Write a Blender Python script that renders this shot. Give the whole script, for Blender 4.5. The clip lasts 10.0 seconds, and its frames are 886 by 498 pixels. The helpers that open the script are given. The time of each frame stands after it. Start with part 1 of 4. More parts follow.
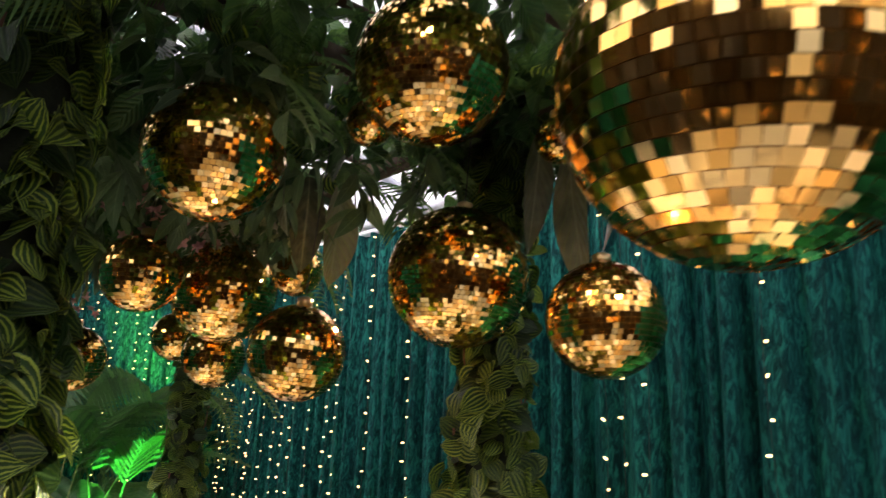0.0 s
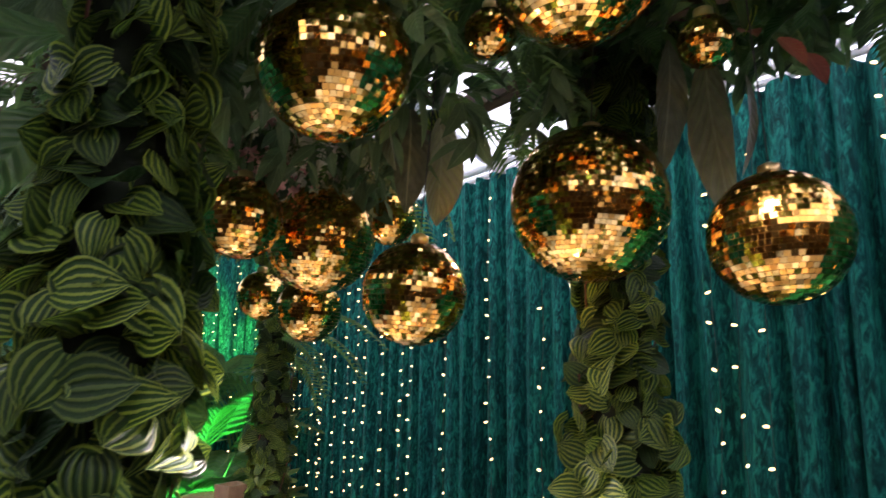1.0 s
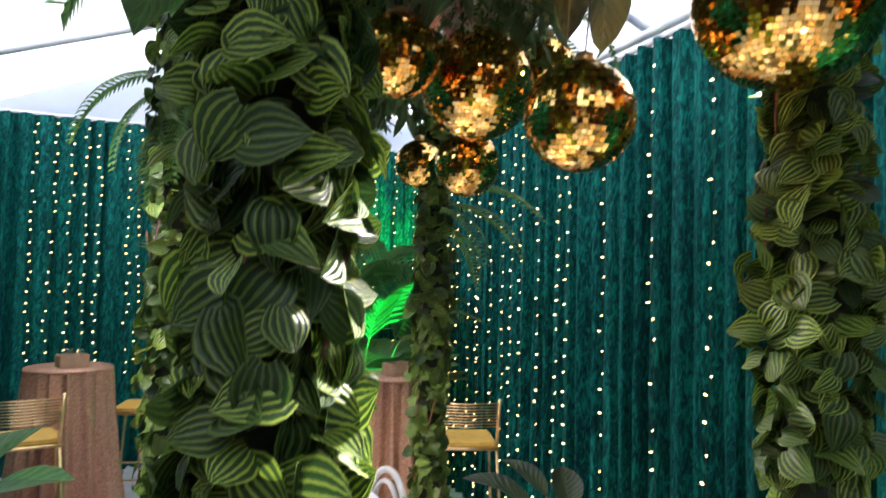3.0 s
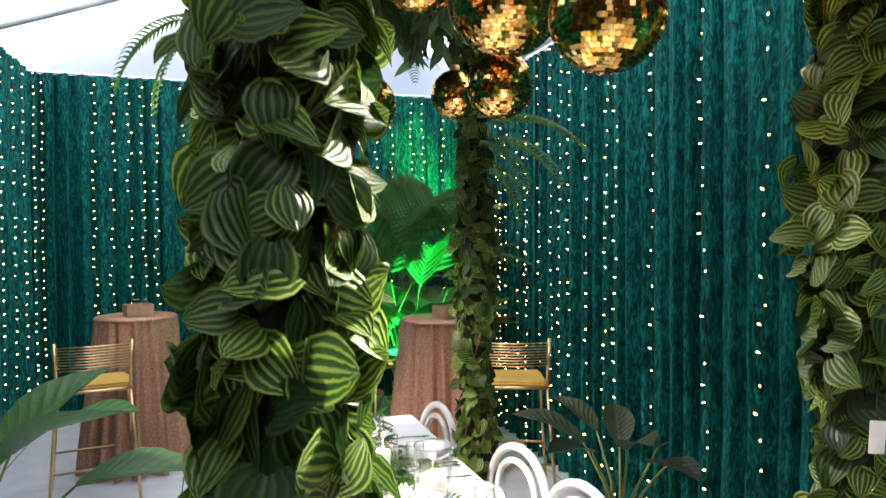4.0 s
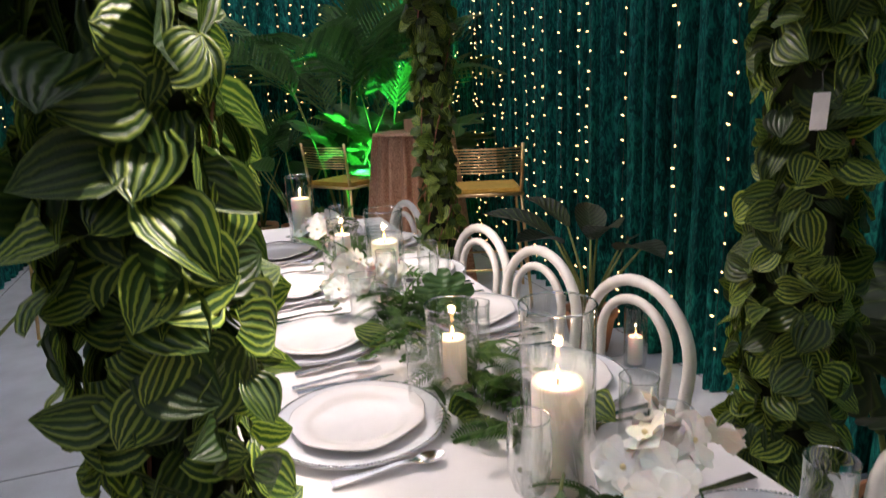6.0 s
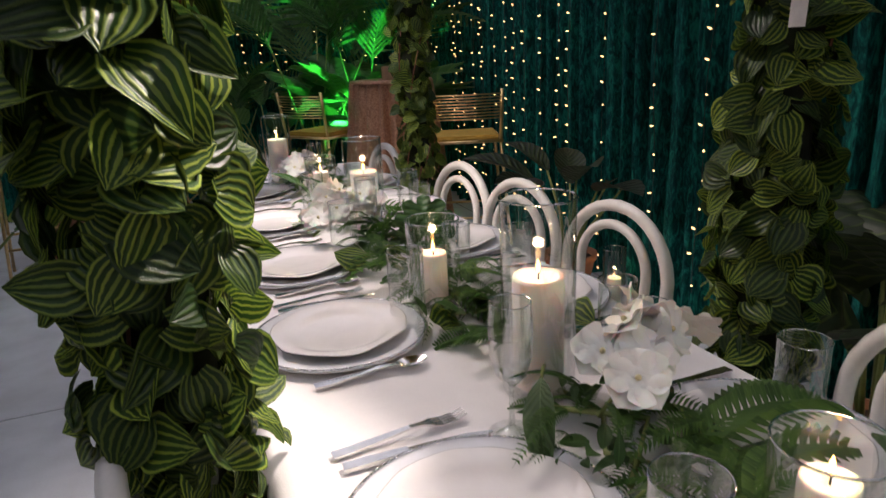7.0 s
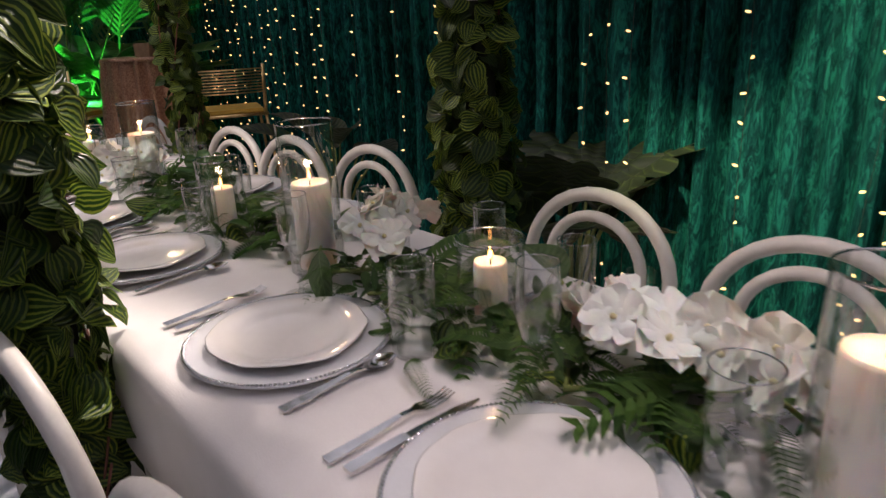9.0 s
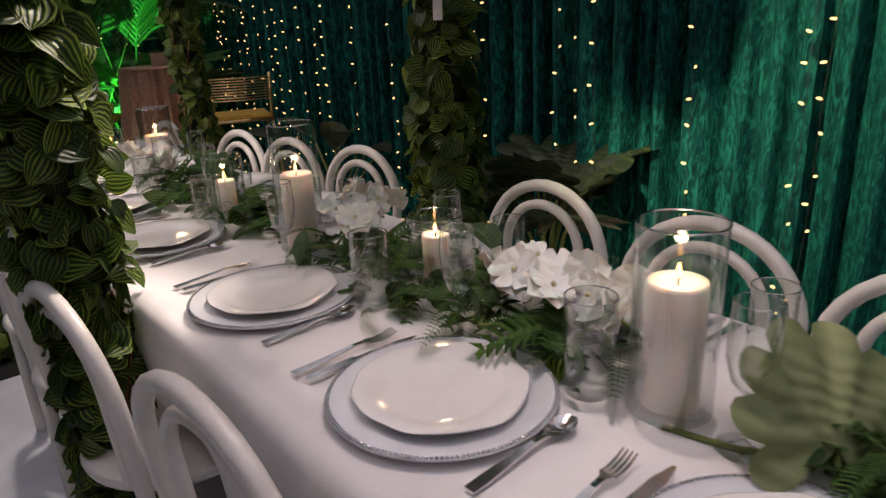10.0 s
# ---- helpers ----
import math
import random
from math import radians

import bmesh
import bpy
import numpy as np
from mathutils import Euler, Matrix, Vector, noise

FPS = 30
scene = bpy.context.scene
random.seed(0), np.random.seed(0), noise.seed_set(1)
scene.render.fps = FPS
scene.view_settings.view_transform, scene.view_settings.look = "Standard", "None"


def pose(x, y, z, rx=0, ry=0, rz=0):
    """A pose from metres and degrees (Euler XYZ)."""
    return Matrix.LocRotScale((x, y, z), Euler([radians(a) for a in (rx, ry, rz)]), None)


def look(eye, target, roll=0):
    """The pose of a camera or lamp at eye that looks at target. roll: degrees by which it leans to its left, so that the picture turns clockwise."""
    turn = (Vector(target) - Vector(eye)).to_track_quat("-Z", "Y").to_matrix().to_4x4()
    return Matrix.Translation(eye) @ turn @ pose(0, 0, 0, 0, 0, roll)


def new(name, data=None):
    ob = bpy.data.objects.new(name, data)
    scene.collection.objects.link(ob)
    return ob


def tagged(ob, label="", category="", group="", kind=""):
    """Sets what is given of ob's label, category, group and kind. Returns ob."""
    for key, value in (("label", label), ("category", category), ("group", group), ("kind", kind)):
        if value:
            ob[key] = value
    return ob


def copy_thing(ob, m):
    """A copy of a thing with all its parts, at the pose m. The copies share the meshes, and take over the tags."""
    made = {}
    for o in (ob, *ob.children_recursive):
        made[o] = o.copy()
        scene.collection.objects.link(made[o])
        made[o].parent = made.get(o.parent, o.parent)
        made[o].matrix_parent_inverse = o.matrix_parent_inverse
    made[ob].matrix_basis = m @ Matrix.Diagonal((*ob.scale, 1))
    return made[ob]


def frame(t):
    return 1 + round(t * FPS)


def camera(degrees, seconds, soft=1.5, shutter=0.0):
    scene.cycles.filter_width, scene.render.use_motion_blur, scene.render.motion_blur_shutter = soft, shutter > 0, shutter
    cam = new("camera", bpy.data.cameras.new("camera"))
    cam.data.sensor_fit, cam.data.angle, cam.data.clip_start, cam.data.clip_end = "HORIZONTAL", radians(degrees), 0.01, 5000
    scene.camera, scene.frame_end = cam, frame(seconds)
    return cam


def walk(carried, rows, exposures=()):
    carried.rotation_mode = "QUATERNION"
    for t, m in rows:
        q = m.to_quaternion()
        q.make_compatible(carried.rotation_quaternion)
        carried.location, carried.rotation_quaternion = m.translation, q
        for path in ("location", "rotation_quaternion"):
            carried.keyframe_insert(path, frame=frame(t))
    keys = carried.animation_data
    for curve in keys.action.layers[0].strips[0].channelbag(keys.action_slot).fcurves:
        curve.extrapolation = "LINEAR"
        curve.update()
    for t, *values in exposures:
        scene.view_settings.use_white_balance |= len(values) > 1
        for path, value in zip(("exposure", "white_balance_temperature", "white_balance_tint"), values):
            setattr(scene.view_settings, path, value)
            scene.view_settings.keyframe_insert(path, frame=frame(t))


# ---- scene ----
cam = camera(68.0, 10.0, 1.4, 0.45)
PATH = [
    (0, (0.561, 0.125, 1.979), (1.826, 1.608, 2.429), 2.3),
    (0.3, (0.561, 0.198, 1.966), (1.801, 1.709, 2.388), 1.3),
    (0.6, (0.55, 0.293, 1.94), (1.776, 1.817, 2.356), 1.5),
    (1, (0.525, 0.34, 1.916), (1.698, 1.918, 2.281), 1.0),
    (1.6, (0.478, 0.391, 1.87), (1.585, 2.02, 2.217), 0.7),
    (2, (0.505, 0.412, 1.856), (1.542, 2.1, 2.125), 0.6),
    (2.5, (0.536, 0.401, 1.819), (1.453, 2.166, 2.024), 1.1),
    (3.2, (0.551, 0.414, 1.73), (1.31, 2.264, 1.78), 1.3),
    (4.3, (0.64, 0.401, 1.63), (1.27, 2.298, 1.546), -0.5),
    (4.5, (0.671, 0.41, 1.589), (1.296, 2.306, 1.465), -0.4),
    (5, (0.72, 0.42, 1.508), (1.378, 2.29, 1.246), -1.1),
    (5.5, (0.739, 0.425, 1.44), (1.381, 2.284, 1.075), -2.0),
    (6, (0.748, 0.419, 1.383), (1.382, 2.254, 0.901), -2.7),
    (6.2, (0.745, 0.412, 1.363), (1.382, 2.236, 0.845), -3.0),
    (7.3, (0.722, 0.384, 1.258), (1.45, 2.142, 0.645), -2.9),
    (7.5, (0.691, 0.352, 1.25), (1.471, 2.081, 0.615), -3.0),
    (8, (0.598, 0.27, 1.256), (1.514, 1.93, 0.619), -2.9),
    (8.5, (0.553, 0.187, 1.253), (1.632, 1.732, 0.582), -2.5),
    (9, (0.54, 0.056, 1.248), (1.775, 1.484, 0.586), -2.5),
    (9.5, (0.495, -0.08, 1.249), (1.702, 1.368, 0.58), -3.2),
    (10, (0.453, -0.219, 1.27), (1.665, 1.236, 0.627), -2.7),
]
walk(cam, [(t, look(eye, target, roll)) for t, eye, target, roll in PATH], [(0, 1.15, 7100, 24), (0.6, 1.3, 6800, 28), (1.4, 1.42, 6400, 22), (3.2, 1.52, 6300, 15), (4.5, 1.6, 6500, 15), (6, 0.6, 6700, 21), (7.5, -0.15, 6700, 22), (10, -0.44, 6900, 24)])

# ---- world, sun and exposure ----
world = bpy.data.worlds.new("sky")
scene.world = world
world.use_nodes = True
wn = world.node_tree
sky = wn.nodes.new("ShaderNodeTexSky")
sky.sky_type, sky.sun_disc, sky.sun_elevation, sky.sun_rotation = "NISHITA", False, radians(48), radians(200)
wn.links.new(sky.outputs[0], wn.nodes["Background"].inputs[0])
wn.nodes["Background"].inputs[1].default_value = 0.15


def lamp(kind, name, eye, target, energy, colour=(1, 1, 1), size=0.05, cone=70, blend=0.5):
    data = bpy.data.lights.new(name, kind)
    data.energy, data.color = energy, colour
    if kind == "SUN":
        data.angle = size
    else:
        data.shadow_soft_size = size
    if kind == "SPOT":
        data.spot_size, data.spot_blend = radians(cone), blend
    ob = new(name, data)
    ob.matrix_world = look(eye, target)
    return ob


lamp("SUN", "sun", (-3, -5, 9), (0, 0, 0), 5.0, (1.0, 0.95, 0.88), radians(0.5))
lamp("SPOT", "spot_beam_canopy", (1.95, 1.55, 2.50), (0.68, 1.20, 1.30), 330, (1.0, 0.93, 0.80), 0.03, 36)
lamp("SPOT", "spot_beam_ceiling", (0.95, 0.70, 2.62), (2.70, 0.70, 0.66), 400, (1.0, 0.98, 0.62), 0.03, 37, 0.4)
# added lamp out of view that brightens the far left pillar
lamp("SPOT", "spot_fill_side", (-0.85, 2.40, 2.95), (0.62, 3.05, 1.30), 160, (1.0, 0.95, 0.86), 0.03, 42)
lamp("SPOT", "spot_beam_table", (1.28, 0.42, 2.56), (1.06, 0.10, 0.75), 62, (1.0, 0.90, 0.86), 0.03, 70, 1.0)
lamp("SPOT", "spot_beam_pillar", (0.713, 2.60, 2.137), (1.1, 1.7, 0.9), 70, (1.0, 0.93, 0.84), 0.03, 100)
lamp("SPOT", "spot_beam_green", (1.86, 5.30, 0.20), (2.06, 5.90, 1.45), 800, (0.0, 1.0, 0.16), 0.03, 66)


# ---- materials ----
def mat(name):
    m = bpy.data.materials.new(name)
    m.use_nodes = True
    return m, m.node_tree.nodes, m.node_tree.links, m.node_tree.nodes["Principled BSDF"]


def add(nodes, kind, **inputs):
    n = nodes.new("ShaderNode" + kind)
    for k, v in inputs.items():
        n.inputs[k.replace("_", " ")].default_value = v
    return n


def ramp(nodes, stops):
    r = nodes.new("ShaderNodeValToRGB")
    while len(r.color_ramp.elements) < len(stops):
        r.color_ramp.elements.new(0.5)
    for e, (p, c) in zip(r.color_ramp.elements, stops):
        e.position, e.color = p, (*c, 1)
    return r


def plain(name, col, rough=0.5, metal=0.0, vary=0.15, scale=30, bump=0.1, col2=None, coat=0.0, fine=180):
    """A surface with mottling at two scales and a fine relief."""
    m, n, l, p = mat(name)
    tc = n.new("ShaderNodeTexCoord")
    n1 = add(n, "TexNoise", Scale=scale, Detail=6.0)
    n2 = add(n, "TexNoise", Scale=fine, Detail=3.0)
    mixn = n.new("ShaderNodeMath")
    mixn.operation = "MULTIPLY_ADD"
    mixn.inputs[1].default_value = 0.35
    l.new(tc.outputs["Object"], n1.inputs["Vector"])
    l.new(tc.outputs["Object"], n2.inputs["Vector"])
    l.new(n2.outputs[0], mixn.inputs[0])
    l.new(n1.outputs[0], mixn.inputs[2])
    dark = tuple(c * (1 - vary) for c in col)
    r = ramp(n, [(0.4, dark), (0.85, col2 or tuple(min(1, c * (1 + vary * 0.5)) for c in col))])
    l.new(mixn.outputs[0], r.inputs[0])
    l.new(r.outputs[0], p.inputs["Base Color"])
    p.inputs["Roughness"].default_value, p.inputs["Metallic"].default_value = rough, metal
    p.inputs["Coat Weight"].default_value = coat
    b = add(n, "Bump", Strength=bump, Distance=0.004)
    l.new(mixn.outputs[0], b.inputs["Height"])
    l.new(b.outputs[0], p.inputs["Normal"])
    return m


def chance(n, l):
    """A number per object and per loose piece."""
    oi, ge = n.new("ShaderNodeObjectInfo"), n.new("ShaderNodeNewGeometry")
    s, fr = n.new("ShaderNodeMath"), n.new("ShaderNodeMath")
    s.operation, fr.operation = "ADD", "FRACT"
    l.new(oi.outputs["Random"], s.inputs[0])
    l.new(ge.outputs["Random Per Island"], s.inputs[1])
    l.new(s.outputs[0], fr.inputs[0])
    return fr.outputs[0]


def leafy(name, dark, light, rough=0.4, sheen=0.0, stripes=0.0, stripe_col=(0.3, 0.42, 0.06), through_light=0.25):
    """A leaf: two greens by piece, a paler midrib, side veins, or the bowed stripes of a watermelon plant."""
    m, n, l, p = mat(name)
    uv = n.new("ShaderNodeUVMap")
    sep = n.new("ShaderNodeSeparateXYZ")
    l.new(uv.outputs[0], sep.inputs[0])
    rnd = chance(n, l)
    tc = n.new("ShaderNodeTexCoord")
    no = add(n, "TexNoise", Scale=45.0, Detail=5.0)
    l.new(tc.outputs["Object"], no.inputs["Vector"])
    tone = n.new("ShaderNodeMath")
    tone.operation = "MULTIPLY_ADD"
    tone.inputs[1].default_value = 0.5
    half = n.new("ShaderNodeMath")
    half.operation = "MULTIPLY"
    half.inputs[1].default_value = 0.6
    l.new(rnd, half.inputs[0])
    l.new(no.outputs[0], tone.inputs[0])
    l.new(half.outputs[0], tone.inputs[2])
    base = ramp(n, [(0.15, dark), (0.85, light)])
    l.new(tone.outputs[0], base.inputs[0])
    cx = n.new("ShaderNodeMath")
    cx.operation = "SUBTRACT"
    cx.inputs[1].default_value = 0.5
    l.new(sep.outputs[0], cx.inputs[0])
    ab = n.new("ShaderNodeMath")
    ab.operation = "ABSOLUTE"
    l.new(cx.outputs[0], ab.inputs[0])
    wob = n.new("ShaderNodeMath")
    wob.operation = "MULTIPLY_ADD"
    wob.inputs[1].default_value = 0.06
    l.new(no.outputs[0], wob.inputs[0])
    l.new(ab.outputs[0], wob.inputs[2])
    s1 = n.new("ShaderNodeMath")
    s1.operation = "MULTIPLY"
    s2 = n.new("ShaderNodeMath")
    s2.operation = "SINE"
    if stripes:
        s1.inputs[1].default_value = stripes
        l.new(wob.outputs[0], s1.inputs[0])
    else:
        veins = n.new("ShaderNodeMath")
        veins.operation = "MULTIPLY_ADD"
        veins.inputs[1].default_value = -0.55
        l.new(ab.outputs[0], veins.inputs[0])
        l.new(sep.outputs[1], veins.inputs[2])
        s1.inputs[1].default_value = 60.0
        l.new(veins.outputs[0], s1.inputs[0])
    l.new(s1.outputs[0], s2.inputs[0])
    band = ramp(n, [(0.15, (0, 0, 0)), (0.75, (1, 1, 1))] if stripes else [(0.80, (0, 0, 0)), (1.0, (0.25, 0.25, 0.25))])
    l.new(s2.outputs[0], band.inputs[0])
    mx = n.new("ShaderNodeMix")
    mx.data_type = "RGBA"
    mx.inputs[7].default_value = (*stripe_col, 1)
    strength = n.new("ShaderNodeMath")
    strength.operation = "MULTIPLY"
    fade = n.new("ShaderNodeMapRange")
    fade.inputs[1].default_value, fade.inputs[2].default_value, fade.inputs[3].default_value, fade.inputs[4].default_value = 0.0, 1.0, 0.02, 0.9
    l.new(rnd, fade.inputs[0])
    l.new(band.outputs[0], strength.inputs[0])
    l.new(fade.outputs[0], strength.inputs[1])
    l.new(strength.outputs[0], mx.inputs[0])
    l.new(base.outputs[0], mx.inputs[6])
    rib = ramp(n, [(0.0, (1, 1, 1)), (0.05, (0, 0, 0))])
    l.new(ab.outputs[0], rib.inputs[0])
    ribf = n.new("ShaderNodeMath")
    ribf.operation = "MULTIPLY"
    ribf.inputs[1].default_value = 0.4
    l.new(rib.outputs[0], ribf.inputs[0])
    mr = n.new("ShaderNodeMix")
    mr.data_type = "RGBA"
    mr.inputs[7].default_value = (*[min(1, c * 1.5 + 0.03) for c in light], 1)
    l.new(ribf.outputs[0], mr.inputs[0])
    l.new(mx.outputs[2], mr.inputs[6])
    l.new(mr.outputs[2], p.inputs["Base Color"])
    p.inputs["Roughness"].default_value = rough
    p.inputs["Sheen Weight"].default_value = sheen
    p.inputs["Specular IOR Level"].default_value = 0.35
    bp = add(n, "Bump", Strength=0.35, Distance=0.003)
    l.new(s2.outputs[0], bp.inputs["Height"])
    l.new(bp.outputs[0], p.inputs["Normal"])
    tr = n.new("ShaderNodeBsdfTranslucent")
    l.new(mr.outputs[2], tr.inputs[0])
    ms = n.new("ShaderNodeMixShader")
    ms.inputs[0].default_value = through_light
    l.new(p.outputs[0], ms.inputs[1])
    l.new(tr.outputs[0], ms.inputs[2])
    l.new(ms.outputs[0], n["Material Output"].inputs[0])
    return m


def glassy(name, tint=(0.96, 0.98, 0.97), base=0.07):
    """Thin clear glass: light goes through, the rim and the grazing parts gleam."""
    m, n, l, p = mat(name)
    t = n.new("ShaderNodeBsdfTransparent")
    t.inputs[0].default_value = (*tint, 1)
    g = n.new("ShaderNodeBsdfGlossy")
    g.inputs["Roughness"].default_value = 0.03
    lw = add(n, "LayerWeight", Blend=0.5)
    pw = n.new("ShaderNodeMath")
    pw.operation = "POWER"
    pw.inputs[1].default_value = 1.35
    l.new(lw.outputs["Facing"], pw.inputs[0])
    f = n.new("ShaderNodeMath")
    f.operation = "MULTIPLY_ADD"
    f.inputs[1].default_value, f.inputs[2].default_value = 0.75 * (1 - base), base
    l.new(pw.outputs[0], f.inputs[0])
    ms = n.new("ShaderNodeMixShader")
    l.new(f.outputs[0], ms.inputs[0])
    l.new(t.outputs[0], ms.inputs[1])
    l.new(g.outputs[0], ms.inputs[2])
    l.new(ms.outputs[0], n["Material Output"].inputs[0])
    return m


def glow(name, col, strength):
    m, n, l, p = mat(name)
    p.inputs["Base Color"].default_value = (*col, 1)
    p.inputs["Emission Color"].default_value = (*col, 1)
    p.inputs["Emission Strength"].default_value = strength
    return m


def velvet(name):
    m, n, l, p = mat(name)
    tc = n.new("ShaderNodeTexCoord")
    mp = n.new("ShaderNodeMapping")
    mp.inputs["Scale"].default_value = (1, 1, 0.32)
    l.new(tc.outputs["Object"], mp.inputs[0])
    crush = add(n, "TexNoise", Scale=42.0, Detail=8.0, Roughness=0.7, Distortion=1.2)
    big = add(n, "TexNoise", Scale=2.5, Detail=3.0)
    l.new(mp.outputs[0], crush.inputs["Vector"])
    l.new(mp.outputs[0], big.inputs["Vector"])
    r = ramp(n, [(0.40, (0.001, 0.034, 0.034)), (0.50, (0.002, 0.085, 0.078)), (0.60, (0.006, 0.23, 0.180))])
    l.new(crush.outputs[0], r.inputs[0])
    mx = n.new("ShaderNodeMix")
    mx.data_type, mx.blend_type = "RGBA", "MULTIPLY"
    mx.inputs[0].default_value = 0.6
    r2 = ramp(n, [(0.3, (0.6, 0.62, 0.66)), (0.7, (1, 1, 1))])
    l.new(big.outputs[0], r2.inputs[0])
    l.new(r.outputs[0], mx.inputs[6])
    l.new(r2.outputs[0], mx.inputs[7])
    l.new(mx.outputs[2], p.inputs["Base Color"])
    p.inputs["Roughness"].default_value = 0.75
    p.inputs["Sheen Weight"].default_value = 0.15
    p.inputs["Specular IOR Level"].default_value = 0.12
    p.inputs["Sheen Roughness"].default_value = 0.35
    p.inputs["Sheen Tint"].default_value = (0.02, 0.70, 0.58, 1)
    b = add(n, "Bump", Strength=0.6, Distance=0.008)
    l.new(crush.outputs[0], b.inputs["Height"])
    l.new(b.outputs[0], p.inputs["Normal"])
    return m


def sailcloth(name):
    """White tent fabric that lets daylight through."""
    m, n, l, p = mat(name)
    tc = n.new("ShaderNodeTexCoord")
    no = add(n, "TexNoise", Scale=1.2, Detail=5.0)
    l.new(tc.outputs["Object"], no.inputs["Vector"])
    r = ramp(n, [(0.3, (0.74, 0.77, 0.82)), (0.7, (0.86, 0.88, 0.92))])
    l.new(no.outputs[0], r.inputs[0])
    l.new(r.outputs[0], p.inputs["Base Color"])
    p.inputs["Roughness"].default_value = 0.8
    t = n.new("ShaderNodeBsdfTranslucent")
    l.new(r.outputs[0], t.inputs[0])
    ms = n.new("ShaderNodeMixShader")
    ms.inputs[0].default_value = 0.6
    l.new(p.outputs[0], ms.inputs[1])
    l.new(t.outputs[0], ms.inputs[2])
    l.new(ms.outputs[0], n["Material Output"].inputs[0])
    return m


def sequins(name):
    m, n, l, p = mat(name)
    tc = n.new("ShaderNodeTexCoord")
    vo = n.new("ShaderNodeTexVoronoi")
    vo.inputs["Scale"].default_value = 160
    l.new(tc.outputs["Object"], vo.inputs["Vector"])
    r = ramp(n, [(0.0, (0.28, 0.13, 0.08)), (0.6, (0.50, 0.27, 0.17)), (1.0, (0.68, 0.42, 0.28))])
    l.new(vo.outputs["Color"], r.inputs[0])
    l.new(r.outputs[0], p.inputs["Base Color"])
    p.inputs["Metallic"].default_value, p.inputs["Roughness"].default_value = 0.45, 0.42
    b = add(n, "Bump", Strength=0.7, Distance=0.004)
    l.new(vo.outputs["Color"], b.inputs["Height"])
    l.new(b.outputs[0], p.inputs["Normal"])
    return m


def mirror_gold(name):
    m, n, l, p = mat(name)
    r = ramp(n, [(0.0, (0.80, 0.36, 0.06)), (0.5, (0.98, 0.53, 0.13)), (1.0, (1.0, 0.68, 0.26))])
    l.new(chance(n, l), r.inputs[0])
    l.new(r.outputs[0], p.inputs["Base Color"])
    p.inputs["Metallic"].default_value, p.inputs["Roughness"].default_value = 1.0, 0.06
    return m


VELVET, SAIL, SEQUIN, GOLD_MIRROR = velvet("green_velvet"), sailcloth("tent_fabric"), sequins("rose_gold_sequins"), mirror_gold("gold_mirror")
FLOOR = plain("painted_floor_board", (0.62, 0.64, 0.68), 0.45, 0, 0.16, 6, 0.15)
JOINT = plain("dark_gap", (0.05, 0.05, 0.055), 0.8)
CLOTH = plain("white_linen", (0.80, 0.77, 0.77), 0.85, 0, 0.08, 7, 0.4, fine=420)
PAINT = plain("white_painted_wood", (0.80, 0.76, 0.72), 0.35, 0, 0.10, 22, 0.12, coat=0.2)
CHINA = plain("white_china", (0.82, 0.79, 0.78), 0.07, 0, 0.04, 18, 0.22, coat=0.5, fine=45)
CHARGER = plain("pearl_charger", (0.74, 0.75, 0.78), 0.22, 0.1, 0.06, 25, 0.05, coat=0.4)
SILVER = plain("silver_bead", (0.72, 0.72, 0.74), 0.18, 1.0, 0.2, 60, 0.1)
STEEL = plain("polished_steel", (0.70, 0.69, 0.68), 0.14, 1.0, 0.15, 40, 0.05)
WAX = plain("candle_wax", (0.86, 0.78, 0.70), 0.45, 0, 0.05, 25, 0.1)
WAX.node_tree.nodes["Principled BSDF"].inputs["Subsurface Weight"].default_value = 0.8
WAX.node_tree.nodes["Principled BSDF"].inputs["Subsurface Radius"].default_value = (0.05, 0.025, 0.014)
WICK = plain("burnt_wick", (0.03, 0.025, 0.02), 0.9)
FLAME = glow("flame", (1.0, 0.50, 0.14), 9)
BULB = glow("warm_bulb", (1.0, 0.66, 0.26), 2.9)
LENS = glow("lamp_lens", (1.0, 0.96, 0.90), 30)
GREEN_LENS = glow("green_lamp_lens", (0.05, 1.0, 0.35), 12)
WIRE = plain("dark_green_wire", (0.02, 0.035, 0.03), 0.5)
GLASS, GLASS_RIM = glassy("clear_glass", base=0.09), glassy("glass_rim", base=0.6)
GOLD = plain("brushed_gold_metal", (0.72, 0.50, 0.24), 0.30, 1.0, 0.2, 40, 0.08)
YELLOW = plain("mustard_seat_pad", (0.55, 0.34, 0.06), 0.7, 0, 0.2, 30, 0.2)
TERRACOTTA = plain("terracotta", (0.42, 0.20, 0.11), 0.85, 0, 0.25, 14, 0.25)
SOIL = plain("potting_soil", (0.04, 0.028, 0.018), 0.95, 0, 0.4, 60, 0.8)
BARK = plain("dark_bark", (0.075, 0.052, 0.032), 0.9, 0, 0.4, 40, 0.8)
BACKING = plain("dark_leaf_backing", (0.012, 0.018, 0.008), 0.95, 0, 0.5, 40, 0.8)
BLACK = plain("black_metal", (0.02, 0.02, 0.02), 0.5)
WOODEN = plain("light_timber", (0.36, 0.24, 0.14), 0.6, 0, 0.3, 18, 0.3)
TENT_POLE = plain("white_tent_beam", (0.72, 0.74, 0.76), 0.45, 0.2, 0.06, 10, 0.05)
STEM = plain("green_stem", (0.16, 0.20, 0.05), 0.5, 0, 0.25, 40, 0.2)
PETAL = plain("white_petal", (0.88, 0.86, 0.80), 0.55, 0, 0.06, 40, 0.15)
